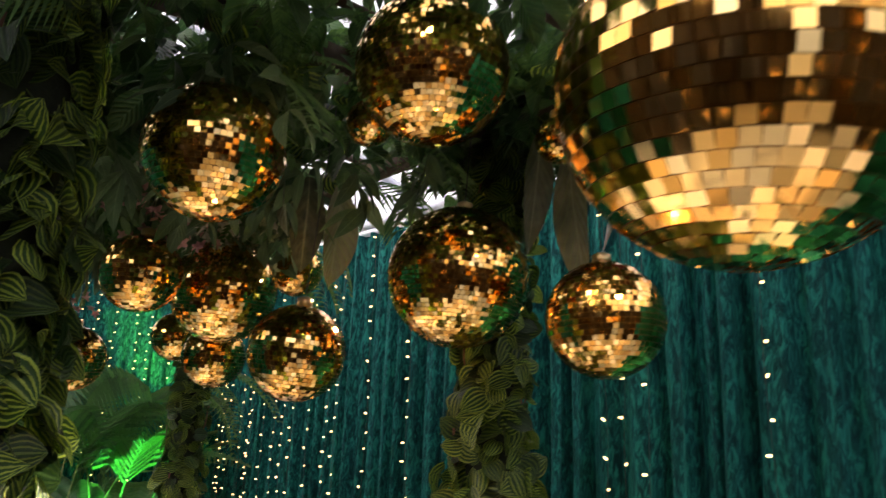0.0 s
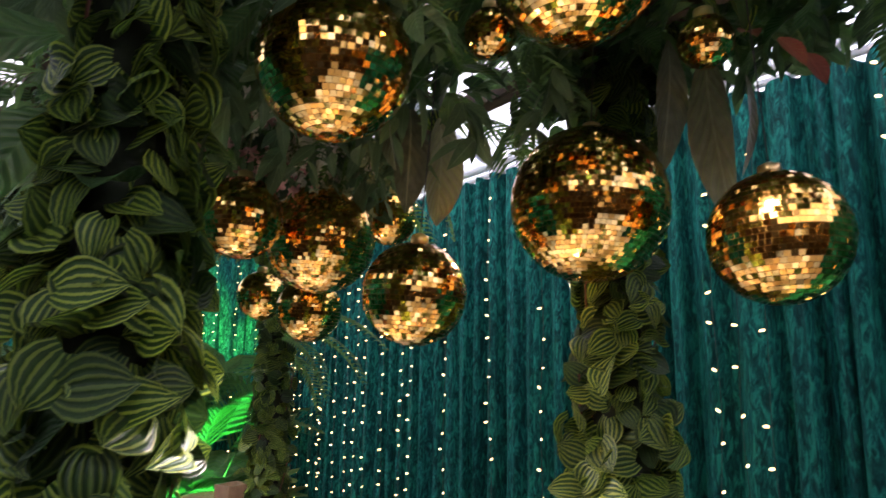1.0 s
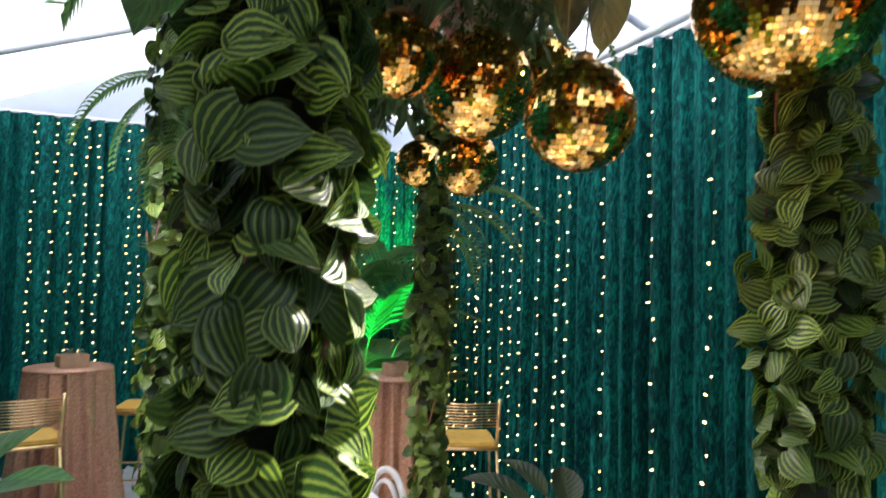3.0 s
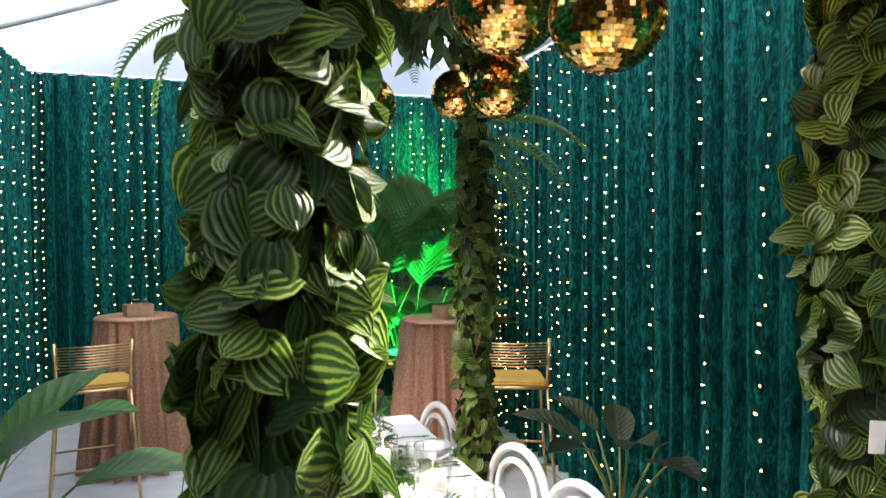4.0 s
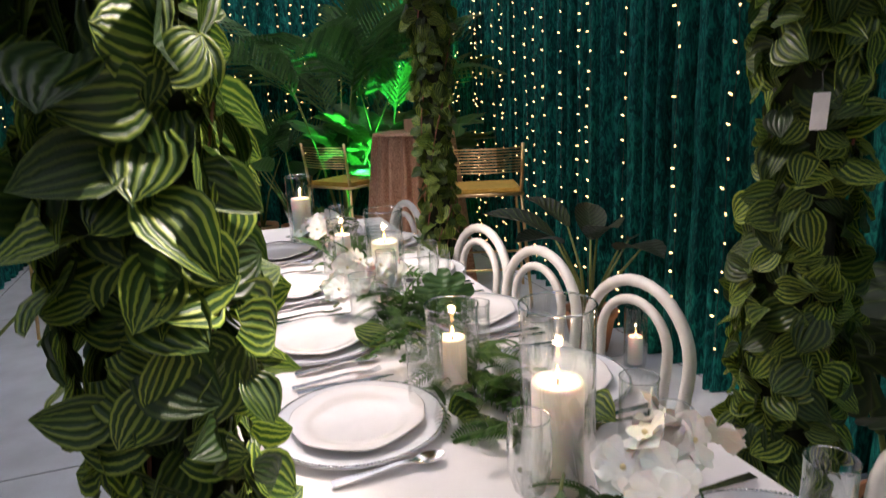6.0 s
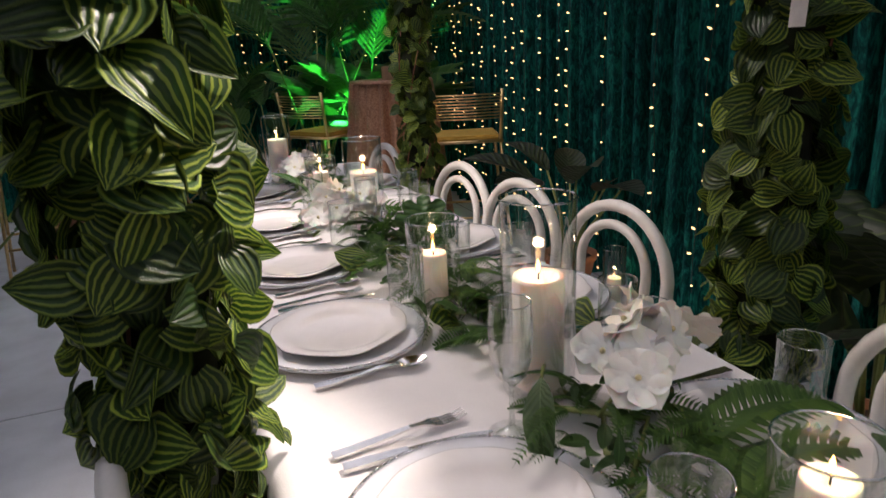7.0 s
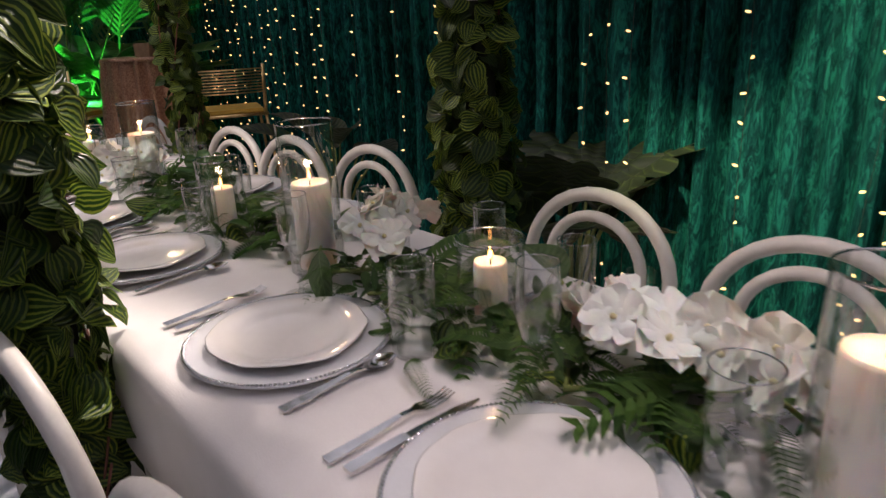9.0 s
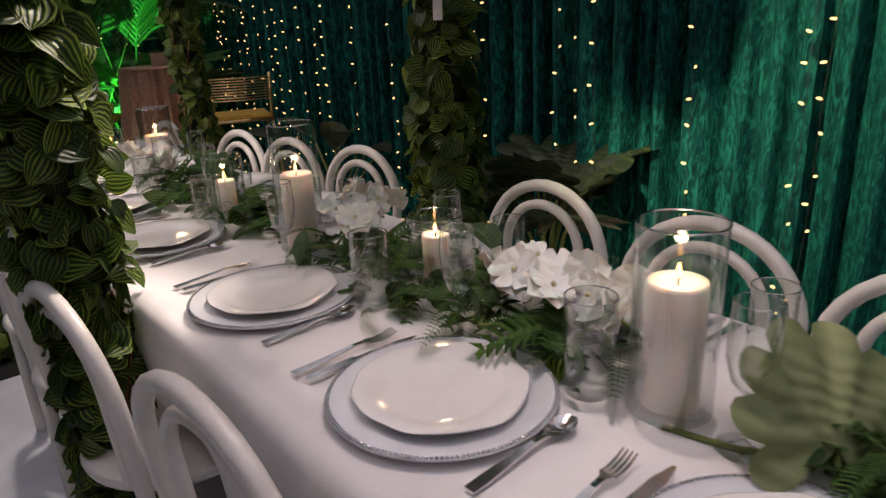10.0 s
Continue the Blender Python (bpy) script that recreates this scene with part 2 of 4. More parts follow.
PETAL.node_tree.nodes["Principled BSDF"].inputs["Subsurface Weight"].default_value = 0.2
PINK = plain("dusty_pink_petal", (0.52, 0.26, 0.24), 0.6, 0, 0.3, 60, 0.2)
LIP = plain("yellow_orchid_lip", (0.70, 0.62, 0.36), 0.5)
TAG = plain("white_paper_tag", (0.78, 0.74, 0.72), 0.7)
WATERMELON = leafy("watermelon_leaf", (0.007, 0.024, 0.007), (0.028, 0.080, 0.015), 0.42, stripes=42.0, stripe_col=(0.37, 0.47, 0.06), through_light=0.3)
BROADLEAF = leafy("broad_leaf", (0.018, 0.058, 0.020), (0.060, 0.15, 0.042), 0.40, through_light=0.35)
PALM = leafy("palm_leaf", (0.040, 0.105, 0.038), (0.15, 0.28, 0.090), 0.42, through_light=0.55)
FERN = leafy("fern_leaf", (0.022, 0.070, 0.016), (0.085, 0.185, 0.040), 0.45, through_light=0.5)
OLIVE = leafy("olive_leaf", (0.050, 0.095, 0.045), (0.15, 0.23, 0.105), 0.5, through_light=0.45)
MAGNOLIA = leafy("magnolia_leaf", (0.055, 0.065, 0.038), (0.24, 0.24, 0.14), 0.36)
SPRIG = leafy("small_leaf", (0.020, 0.064, 0.021), (0.085, 0.165, 0.055), 0.4, through_light=0.5)
RED_LEAF = leafy("red_leaf", (0.16, 0.035, 0.03), (0.30, 0.075, 0.05), 0.45)
# broad leaf again, with the shade by the curtain put into its greens
SHADED_LEAF = leafy("shaded_pot_leaf", (0.010, 0.018, 0.010), (0.030, 0.045, 0.022), 0.45, through_light=0.15)
HYDRANGEA = leafy("hydrangea_petal", (0.42, 0.44, 0.30), (0.66, 0.62, 0.50), 0.6, through_light=0.4)
PALE = leafy("pale_green_leaf", (0.16, 0.20, 0.09), (0.36, 0.40, 0.19), 0.5)

# for the added drapes out of view: dark, so the balls mirror little
DRAPE = plain("dark_brown_drape", (0.030, 0.022, 0.016), 0.8, 0, 0.3, 20, 0.3)


# ---- mesh helpers ----
class Geo:
    """Collects pieces and turns them into one mesh."""

    def __init__(self):
        self.v, self.f, self.uv, self.s, self.n = [], [], [], [], 0

    def put(self, verts, faces, uvs=None, m=None, smooth=True):
        verts = np.asarray(verts, float)
        if m is not None:
            a = np.array(m)
            verts = verts @ a[:3, :3].T + a[:3, 3]
        self.v.append(verts)
        self.uv.append(np.zeros((len(verts), 2)) if uvs is None else np.asarray(uvs, float))
        self.f += [[i + self.n for i in f] for f in faces]
        self.s += [smooth] * len(faces)
        self.n += len(verts)
        return self

    def lathe(self, profile, n=24, m=None):
        k = len(profile)
        a = np.arange(n) * 2 * math.pi / n
        verts = [(r * math.cos(t), r * math.sin(t), z) for t in a for r, z in profile]
        faces = [(i * k + j, ((i + 1) % n) * k + j, ((i + 1) % n) * k + j + 1, i * k + j + 1) for i in range(n) for j in range(k - 1)]
        return self.put(verts, faces, None, m)

    def tube(self, points, radius, n=8, m=None, closed=False):
        pts = [Vector(p) for p in points]
        k = len(pts)
        verts, faces, up = [], [], Vector((0.12, 0.31, 0.94)).normalized()
        for i, p in enumerate(pts):
            a = pts[(i - 1) % k] if closed or i else pts[0]
            b = pts[(i + 1) % k] if closed or i < k - 1 else pts[-1]
            t = (b - a).normalized()
            side = t.cross(up)
            side = side.normalized() if side.length > 0.05 else t.cross(Vector((1, 0, 0))).normalized()
            top = side.cross(t)
            up = top
            r = radius[i] if isinstance(radius, (list, tuple)) else radius
            verts += [p + r * (math.cos(q) * side + math.sin(q) * top) for q in (2 * math.pi * j / n for j in range(n))]
        for i in range(k if closed else k - 1):
            for j in range(n):
                a, b = i * n, ((i + 1) % k) * n
                faces.append((a + j, a + (j + 1) % n, b + (j + 1) % n, b + j))
        if not closed:
            faces += [tuple(range(n - 1, -1, -1)), tuple((k - 1) * n + j for j in range(n))]
        return self.put([tuple(v) for v in verts], faces, None, m)

    def box(self, a, b, bevel=0.0, m=None):
        bm = bmesh.new()
        bmesh.ops.create_cube(bm, size=1)
        for v in bm.verts:
            v.co = Vector([(p + q) / 2 + c * (q - p) for p, q, c in zip(a, b, v.co)])
        if bevel:
            bmesh.ops.bevel(bm, geom=bm.edges[:], offset=bevel, segments=2, affect="EDGES")
        bm.verts.index_update()
        self.put([tuple(v.co) for v in bm.verts], [[v.index for v in f.verts] for f in bm.faces], None, m, False)
        bm.free()
        return self

    def mesh(self, name):
        me = bpy.data.meshes.new(name)
        v = np.concatenate(self.v)
        me.from_pydata(v.tolist(), [], self.f)
        me.polygons.foreach_set("use_smooth", self.s)
        layer = me.uv_layers.new(name="UVMap")
        idx = np.empty(len(me.loops), dtype=np.int32)
        me.loops.foreach_get("vertex_index", idx)
        layer.data.foreach_set("uv", np.concatenate(self.uv)[idx].ravel())
        me.update()
        return me


def thing(name, label, category, m=None, group="", kind=""):
    ob = new(name)
    ob.empty_display_size = 0.05
    ob.matrix_world = m or Matrix()
    return tagged(ob, label, category, group, kind)


def part(name, geo, material, parent=None, label="", m=None, kind=""):
    me = geo if isinstance(geo, bpy.types.Mesh) else geo.mesh(name)
    if not me.materials:
        me.materials.append(material)
    ob = new(name, me)
    if parent:
        ob.parent = parent
    if m is not None:
        ob.matrix_local = m
    return tagged(ob, label, kind=kind)


def solid(name, geo, material, label, category, m=None, group="", kind=""):
    ob = part(name, geo, material, m=m)
    return tagged(ob, label, category, group, kind)


def rnd(a, b):
    return random.uniform(a, b)


def aim(p, d, roll=0.0, scale=1.0):
    """A pose at p whose y axis runs along d."""
    q = Vector(d).to_track_quat("Y", "Z").to_matrix().to_4x4()
    return Matrix.Translation(p) @ q @ Matrix.Rotation(roll, 4, "Y") @ Matrix.Scale(scale, 4)


# ---- leaf shapes, one unit long along y ----
def blade(width, rows=6, cols=4, cup=0.15, droop=0.2, shape="lance", wave=0.0):
    verts, uvs, faces = [], [], []
    for i in range(rows + 1):
        t = i / rows
        if shape == "heart":
            w = width * (math.sin(math.pi * min(1, t * 0.93 + 0.07)) ** 0.62) * (1.12 - 0.45 * t)
        elif shape == "oval":
            w = width * math.sin(math.pi * min(1, t * 0.96 + 0.03)) ** 0.7
        else:
            w = width * math.sin(math.pi * (t * 0.97 + 0.015)) ** 0.9 * (1.15 - 0.3 * t)
        if i == rows:
            w = 0.0
        for j in range(cols + 1):
            s = 2 * j / cols - 1
            back = -0.14 * (1 - t) ** 4 * abs(s) if shape == "heart" else 0
            verts.append((s * w, t + back, cup * w * (abs(s) ** 1.5) - droop * t * t + wave * math.sin(7 * t + 3 * s) * w))
            uvs.append((0.5 + s / 2, t))
    for i in range(rows):
        for j in range(cols):
            a = i * (cols + 1) + j
            faces.append((a, a + 1, a + cols + 2, a + cols + 1))
    return verts, faces, uvs


def frond(pairs, length, width, rise=0.45, droop=0.5, stiff=0.6):
    """A feathered leaf: a thin rib with leaflets on both sides."""
    verts, faces, uvs = [], [], []

    def quad(a, b, c, d, u0, u1):
        n = len(verts)
        verts.extend([tuple(a), tuple(b), tuple(c), tuple(d)])
        uvs.extend([(0.5 - u0, 0), (0.5 + u0, 0), (0.5 + u1, 1), (0.5 - u1, 1)])
        faces.append((n, n + 1, n + 2, n + 3))

    def rib(t):
        return Vector((0, t, rise * t - (rise + droop) * t * t))

    for k in range(8):
        a, b = rib(k / 8), rib((k + 1) / 8)
        r = 0.006 * (1.3 - k / 8)
        x = Vector((r, 0, 0))
        quad(a - x, a + x, b + x, b - x, 0.04, 0.04)
    for k in range(pairs):
        t = 0.08 + 0.9 * k / pairs
        p = rib(t)
        ln = length * math.sin(math.pi * (0.16 + 0.80 * t)) ** 0.8
        for s in (-1, 1):
            out = Vector((s * stiff, 0.62, 0.10)).normalized()
            w = Vector((0, width * 0.5, 0))
            mid = p + out * ln * 0.5 + Vector((0, 0, 0.03 * ln))
            tip = p + out * ln - Vector((0, 0, 0.28 * ln))
            quad(p - w * 0.5, p + w * 0.5, mid + w, mid - w, 0.15, 0.45)
            quad(mid - w, mid + w, tip + w * 0.08, tip - w * 0.08, 0.45, 0.1)
    return verts, faces, uvs


def monstera():
    """A round leaf cut deep between its veins."""
    verts, faces, uvs = [(0, 0.0, 0)], [], [(0.5, 0.0)]
    lobes, steps = 9, 6
    for i in range(lobes * steps + 1):
        t = i / (lobes * steps)
        a = math.radians(-150 + 300 * t)
        cut = abs(math.sin(math.pi * lobes * t)) ** 0.5
        for q, r in enumerate((0.30, 0.50 * (0.78 + 0.22 * cut) * (1 + 0.12 * math.cos(a)))):
            verts.append((r * math.sin(a), 0.08 + r * math.cos(a) * 1.05, 0.10 * r * abs(math.sin(a)) + 0.02 * math.sin(lobes * a) - 0.22 * r * r * 2))
            uvs.append((0.5 + 0.5 * r * math.sin(a), 0.3 + r * math.cos(a)))
    for i in range(lobes * steps):
        a = 1 + 2 * i
        faces += [(0, a, a + 2), (a, a + 1, a + 3, a + 2)]
    return verts, faces, uvs


HEARTS = [blade(0.54, 6, 4, 0.30, d, "heart", w) for d, w in ((0.25, 0.05), (0.40, 0.10), (0.10, -0.08))]
LANCE = blade(0.16, 6, 2, 0.3, 0.35)
OVAL = blade(0.27, 6, 4, 0.35, 0.30, "oval", 0.06)
HEARTS += [blade(0.50, 6, 4, 0.55, 0.55, 'heart', 0.12), blade(0.56, 6, 4, -0.25, 0.05, 'heart', 0.10)]
NARROW = blade(0.125, 8, 4, 0.35, 0.22, 'lance', 0.10)
MAGNO = blade(0.19, 8, 4, 0.35, 0.22, 'oval', 0.10)
FROND_FERN = frond(22, 0.24, 0.05, 0.35, 0.45, 0.9)
FROND_PALM = frond(20, 0.55, 0.045, 0.40, 0.40, 0.55)
FROND_CUT = frond(9, 0.34, 0.13, 0.3, 0.4, 0.8)
MONSTERA = monstera()


def leaf_mesh(name, shape, material):
    me = Geo().put(*shape).mesh(name)
    me.materials.append(material)
    return me


# ---- the place ----
def floor_boards():
    base = part("floor", Geo().box((-1.2, -3.2, -0.12), (3.76, 7.2, -0.006)), JOINT)
    tagged(base, "pale grey painted floor boards with dark gaps", "floor", kind="structure")
    return base


def curtain(p, q, h0, h1, seed, label="dark green crushed velvet curtain in deep folds", cloth=None):
    """A pleated drape from p to q on the floor."""
    rng = np.random.default_rng(seed)
    p, q = Vector((*p, 0)), Vector((*q, 0))
    along = (q - p).normalized()
    p, q = p - along * 0.04, q + along * 0.04
    ln = (q - p).length
    out = Vector((-along.y, along.x, 0))
    cols, rows = int(ln / 0.011), 12
    phase = np.cumsum(np.interp(np.linspace(0, ln, cols + 1), np.linspace(0, ln, int(ln / 0.16) + 3), rng.uniform(0.65, 1.6, int(ln / 0.16) + 3)))
    phase *= 2 * math.pi * (ln / 0.135) / phase[-1]
    amp = np.interp(np.linspace(0, ln, cols + 1), np.linspace(0, ln, int(ln / 0.2) + 3), rng.uniform(0.030, 0.085, int(ln / 0.2) + 3))
    sway = rng.uniform(-1, 1, 6)
    verts, faces = [], []
    for i in range(cols + 1):
        s = ln * i / cols
        for j in range(rows + 1):
            t = j / rows
            ph = phase[i] + 0.5 * sway[j % 6] * (1 - t) + 0.4 * math.sin(3 * t + s * 2)
            o = amp[i] * (0.75 + 0.4 * (1 - t)) * (1.9 * abs(math.sin(ph / 2)) - 1.0 + 0.22 * math.sin(2.3 * ph + 1))
            pt = p + along * (s + 0.35 * amp[i] * math.cos(ph)) + out * o
            verts.append((pt.x, pt.y, 0.006 + t * (h0 + (h1 - h0) * i / cols)))
    k = rows + 1
    faces = [(i * k + j, (i + 1) * k + j, (i + 1) * k + j + 1, i * k + j + 1) for i in range(cols) for j in range(rows)]
    ob = thing("curtain", label, "curtain", group="velvet curtains round the tent")
    part("drape", Geo().put(verts, faces), cloth or VELVET, ob)
    rail = Geo().tube([(p.x, p.y, h0 + 0.015), (q.x, q.y, h1 + 0.015)], 0.014, 8)
    part("curtain_rail", rail, TENT_POLE, ob, "white curtain rail")
    return ob


RIGHT = lambda y: (2.63 + 0.06 * y, y)
TOP = lambda y: 2.87 + 0.032 * y


def build_curtains():
    ys = [-3.0, -1.45, -0.1, 1.22, 2.6, 4.1, 5.6, 7.0]
    for i in range(len(ys) - 1):
        curtain(RIGHT(ys[i]), RIGHT(ys[i + 1]), TOP(ys[i]), TOP(ys[i + 1]), 20 + i)
    xs = [3.05, 2.1, 0.75, -0.95]
    for i in range(3):
        curtain((xs[i], 7.0), (xs[i + 1], 7.0), 3.10, 3.09, 40 + i)
    # drapes added behind the camera, unseen, to cut fill and darken reflections
    plain_drape = "unseen dark brown drape added to darken ball reflections"
    curtain((-0.95, -3.0), (2.45, -3.0), 3.0, 3.0, 70, plain_drape, DRAPE)
    yl = [7.0, 5.4, 3.7, 2.0, 0.2, -2.3]
    for i in range(3):
        curtain((-0.95, yl[i]), (-0.95, yl[i + 1]), 3.09, 3.09, 60 + i)
    for i in range(3, 5):
        curtain((-0.95, yl[i]), (-0.95, yl[i + 1]), 3.09, 3.09, 60 + i, plain_drape, DRAPE)


def build_tent():
    """The tent's white roof, a shallow gable over the curtains, and its outer skin."""
    g = Geo()
    rows = [(-1.14, 3.10), (0.1, 3.58), (1.35, 4.05), (2.5, 3.62), (3.75, 3.14)]
    ys = np.linspace(-3.2, 7.25, 40)
    verts = [(x, y, z + 0.05 * math.sin(y * 1.7 + x) - 0.03 * math.cos(y * 4.1)) for y in ys for x, z in rows]
    faces = [(i * 5 + j, i * 5 + j + 1, i * 5 + j + 6, i * 5 + j + 5) for i in range(39) for j in range(4)]
    solid("ceiling", g.put(verts, faces), SAIL, "white translucent tent roof lit by daylight", "ceiling", kind="structure")
    for name, a, b in (("wall_north", (-1.20, 7.16, 0), (3.78, 7.22, 4.06)), ("wall_south", (-1.20, -3.22, 0), (3.78, -3.16, 4.06)),
                       ("wall_west", (-1.20, -3.16, 0), (-1.14, 7.16, 3.1)), ("wall_east", (3.72, -3.16, 0), (3.78, 7.16, 3.1))):
        solid(name, Geo().box(a, b), SAIL, "white tent side wall behind the curtains", "wall", kind="structure")
    for y in (-1.2, 1.1, 3.4, 5.7):
        pts = [(-1.08, y, 3.02), (1.35, y, 3.93), (3.70, y, 3.02)]
        solid("tent_beam", Geo().tube(pts, 0.03, 10), TENT_POLE, "white metal beam under the tent roof", "beam", group="tent beams")
    solid("tent_beam", Geo().tube([(2.61 + 0.06 * y, y, TOP(y) + 0.06) for y in (-3, 0, 3, 6.9)], 0.025, 8), TENT_POLE,
          "white metal rail along the top of the curtains", "beam", group="tent beams")


def light_string(x, y, top, foot, seed, spacing=0.085, drift=0.02, normal=(1, 0)):
    """A thin wire hung down a curtain with small warm bulbs."""
    rng = random.Random(seed)
    ob = thing("light_string", "hanging string of small warm fairy lights before a velvet curtain", "string lights", Matrix.Translation((x, y, 0)), "fairy light strings")
    pts, z = [], top
    wx, wy = -normal[1], normal[0]
    a, b, ph = rng.uniform(-drift, drift), rng.uniform(0.003, 0.010), rng.uniform(0, 6)
    while z > foot:
        s = a * math.sin((top - z) * 1.1 + ph) + b * math.sin(z * 9 + ph)
        pts.append((wx * s, wy * s, z))
        z -= spacing * 0.5
    part("wire", Geo().tube(pts, 0.0016, 4), WIRE, ob)
    hook = Vector((normal[0] * 0.10, normal[1] * 0.10, top + 0.045))
    part("hook", Geo().tube([(0, 0, top - 0.01), tuple(hook * 0.5 + Vector((0, 0, top * 0.5))), tuple(hook)], 0.0016, 4), WIRE, ob, "thin hook on the curtain rail")
    bulbs = Geo()
    for p in pts[1::2]:
        if rng.random() < 0.06:
            continue
        s = rng.choice((-1, 1)) * rng.uniform(0.5, 1.0)
        d = Vector((wx * s - normal[0] * 0.5, wy * s - normal[1] * 0.5, rng.uniform(-0.3, 0.7))).normalized()
        m = aim(Vector(p) + d * rng.uniform(0.008, 0.016) + Vector((0, 0, rng.uniform(-0.2, 0.2) * spacing)), d)
        bulbs.lathe([(0.0, -0.007), (0.0034, -0.005), (0.0046, 0.002), (0.0034, 0.008), (0.0, 0.012)], 6, m @ Matrix.Rotation(radians(-90), 4, "X"))
    part("bulb_chain", bulbs, BULB, ob, "warm glowing bulbs", kind="stuff")
    return ob


def build_strings():
    rng = random.Random(5)
    y = -0.35
    while y < 6.9:
        x = RIGHT(y)[0] - rng.uniform(0.09, 0.11)
        light_string(x, y, TOP(y) - 0.03, rng.uniform(0.02, 0.20), int(y * 1000), rng.uniform(0.10, 0.15) if y < 3.2 else rng.uniform(0.09, 0.12), 0.03, (1, -0.06))
        y += rng.choice((0.10, 0.36, 0.42)) if y < 3.3 else rng.choice((0.08, 0.13, 0.22, 0.32))
    x = -0.42
    while x < 2.9:
        light_string(x, 6.88, 3.05, rng.uniform(0.6, 0.9), 900 + int(x * 100), 0.085, 0.03, (0, 1))
        x += rng.choice((0.09, 0.11, 0.14, 0.22))
    y = 6.9
    while y > 5.7:
        light_string(-0.83, y, 3.04, rng.uniform(0.05, 0.4), 700 + int(y * 50), 0.085, 0.03, (-1, 0))
        y -= rng.uniform(0.2, 0.34)
    for k in range(19):
        light_string(-0.75 + 0.165 * k, -2.86, 2.95, rng.uniform(0.1, 0.5), 1500 + k, 0.13, 0.03, (0, -1))
    for k in range(9):
        light_string(-0.82, -1.9 + 0.42 * k, 3.0, rng.uniform(0.1, 0.5), 1600 + k, 0.13, 0.03, (-1, 0))


# ---- the green pillars and the canopy ----
def heart_variants():
    return [leaf_mesh("leaf", s, WATERMELON) for s in HEARTS]


def green_pillar(x, y, top, radius, pieces, extra, seed, meshes, label, bulge=0.0):
    rng = random.Random(seed)
    ob = thing("leaf_pillar", label, "pillar", Matrix.Translation((x, y, 0)), "leaf-covered canopy pillars")
    part("pole", Geo().lathe([(0, 0), (radius * 0.4, 0), (radius * 0.4, top), (0, top)], 16), BARK, ob, "dark wooden post")
    part("base_plate", Geo().box((-0.21, -0.21, 0.0005), (0.21, 0.21, 0.010), 0.002), BLACK, ob, "square black metal base plate")
    # a near-black green sleeve fills the gaps between the leaves
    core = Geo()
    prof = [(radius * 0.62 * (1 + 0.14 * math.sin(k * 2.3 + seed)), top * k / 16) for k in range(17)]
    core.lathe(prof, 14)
    part("moss_core", core, BACKING, ob, "near-black green backing under the leaves")
    rest = Geo()
    total = pieces + extra
    order = list(range(total))
    for k in order:
        a = 2 * math.pi * ((k * 0.7548777) % 1.0) + rng.uniform(-0.2, 0.2)
        z = top * ((k * 0.5698403) % 1.0)
        lump = 1 + 0.16 * math.sin(z * 7 + seed) + 0.12 * math.sin(3 * a + z * 4)
        swell = 1 + bulge * math.exp(-(((z - 1.38) / 0.26) ** 2))
        r = radius * lump * swell * rng.uniform(0.56, 0.98)
        out = Vector((math.cos(a), math.sin(a), 0))
        side = Vector((-math.sin(a), math.cos(a), 0))
        d = (out * rng.uniform(0.0, 0.75) + side * rng.uniform(-1.2, 1.2) + Vector((0, 0, rng.uniform(-1.2, 0.35)))).normalized()
        up = (out * 1.2 + side * rng.uniform(-0.5, 0.5) + Vector((0, 0, rng.uniform(-0.2, 0.9)))).normalized()
        xx = d.cross(up).normalized()
        zz = xx.cross(d)
        size = rng.uniform(0.046, 0.076) * (1.0 if pieces else 0.84) * (0.72 + 0.28 * swell)
        m = Matrix.Translation(out * r + Vector((0, 0, z))) @ Matrix((xx, d, zz)).transposed().to_4x4() @ Matrix.Scale(size, 4)
        if k < pieces:
            part("leaf", rng.choice(meshes), WATERMELON, ob, m=m)
        else:
            rest.put(*rng.choice(HEARTS), m)
    part("foliage", rest, WATERMELON, ob, "striped green watermelon leaves", kind="stuff")
    twigs = Geo()
    for k in range(16):
        a, z = rng.uniform(0, 6.28), rng.uniform(0.1, top - 0.3)
        pts = [(radius * (0.72 + 0.1 * q) * math.cos(a + 0.25 * q), radius * (0.72 + 0.1 * q) * math.sin(a + 0.25 * q), z + 0.07 * q) for q in range(4)]
        twigs.tube(pts, 0.0026, 5)
    part("vine_stems", twigs, plain("reddish_stem", (0.16, 0.055, 0.035), 0.6), ob, "reddish brown vine stems", kind="stuff")
    return ob


def scatter(shapes, box, count, size, rng, down=0.6, keep=None):
    g = Geo()
    (x0, y0, z0), (x1, y1, z1) = box
    n = 0
    while n < count:
        p = Vector((rng.uniform(x0, x1), rng.uniform(y0, y1), rng.uniform(z0, z1)))
        n += 1
        if keep and not keep(p):
            continue
        d = Vector((rng.uniform(-1, 1), rng.uniform(-1, 1), rng.uniform(-1.0, 0.5) * down - 0.1)).normalized()
        g.put(*rng.choice(shapes), aim(p, d, rng.uniform(-0.8, 0.8), rng.uniform(*size)))
    return g


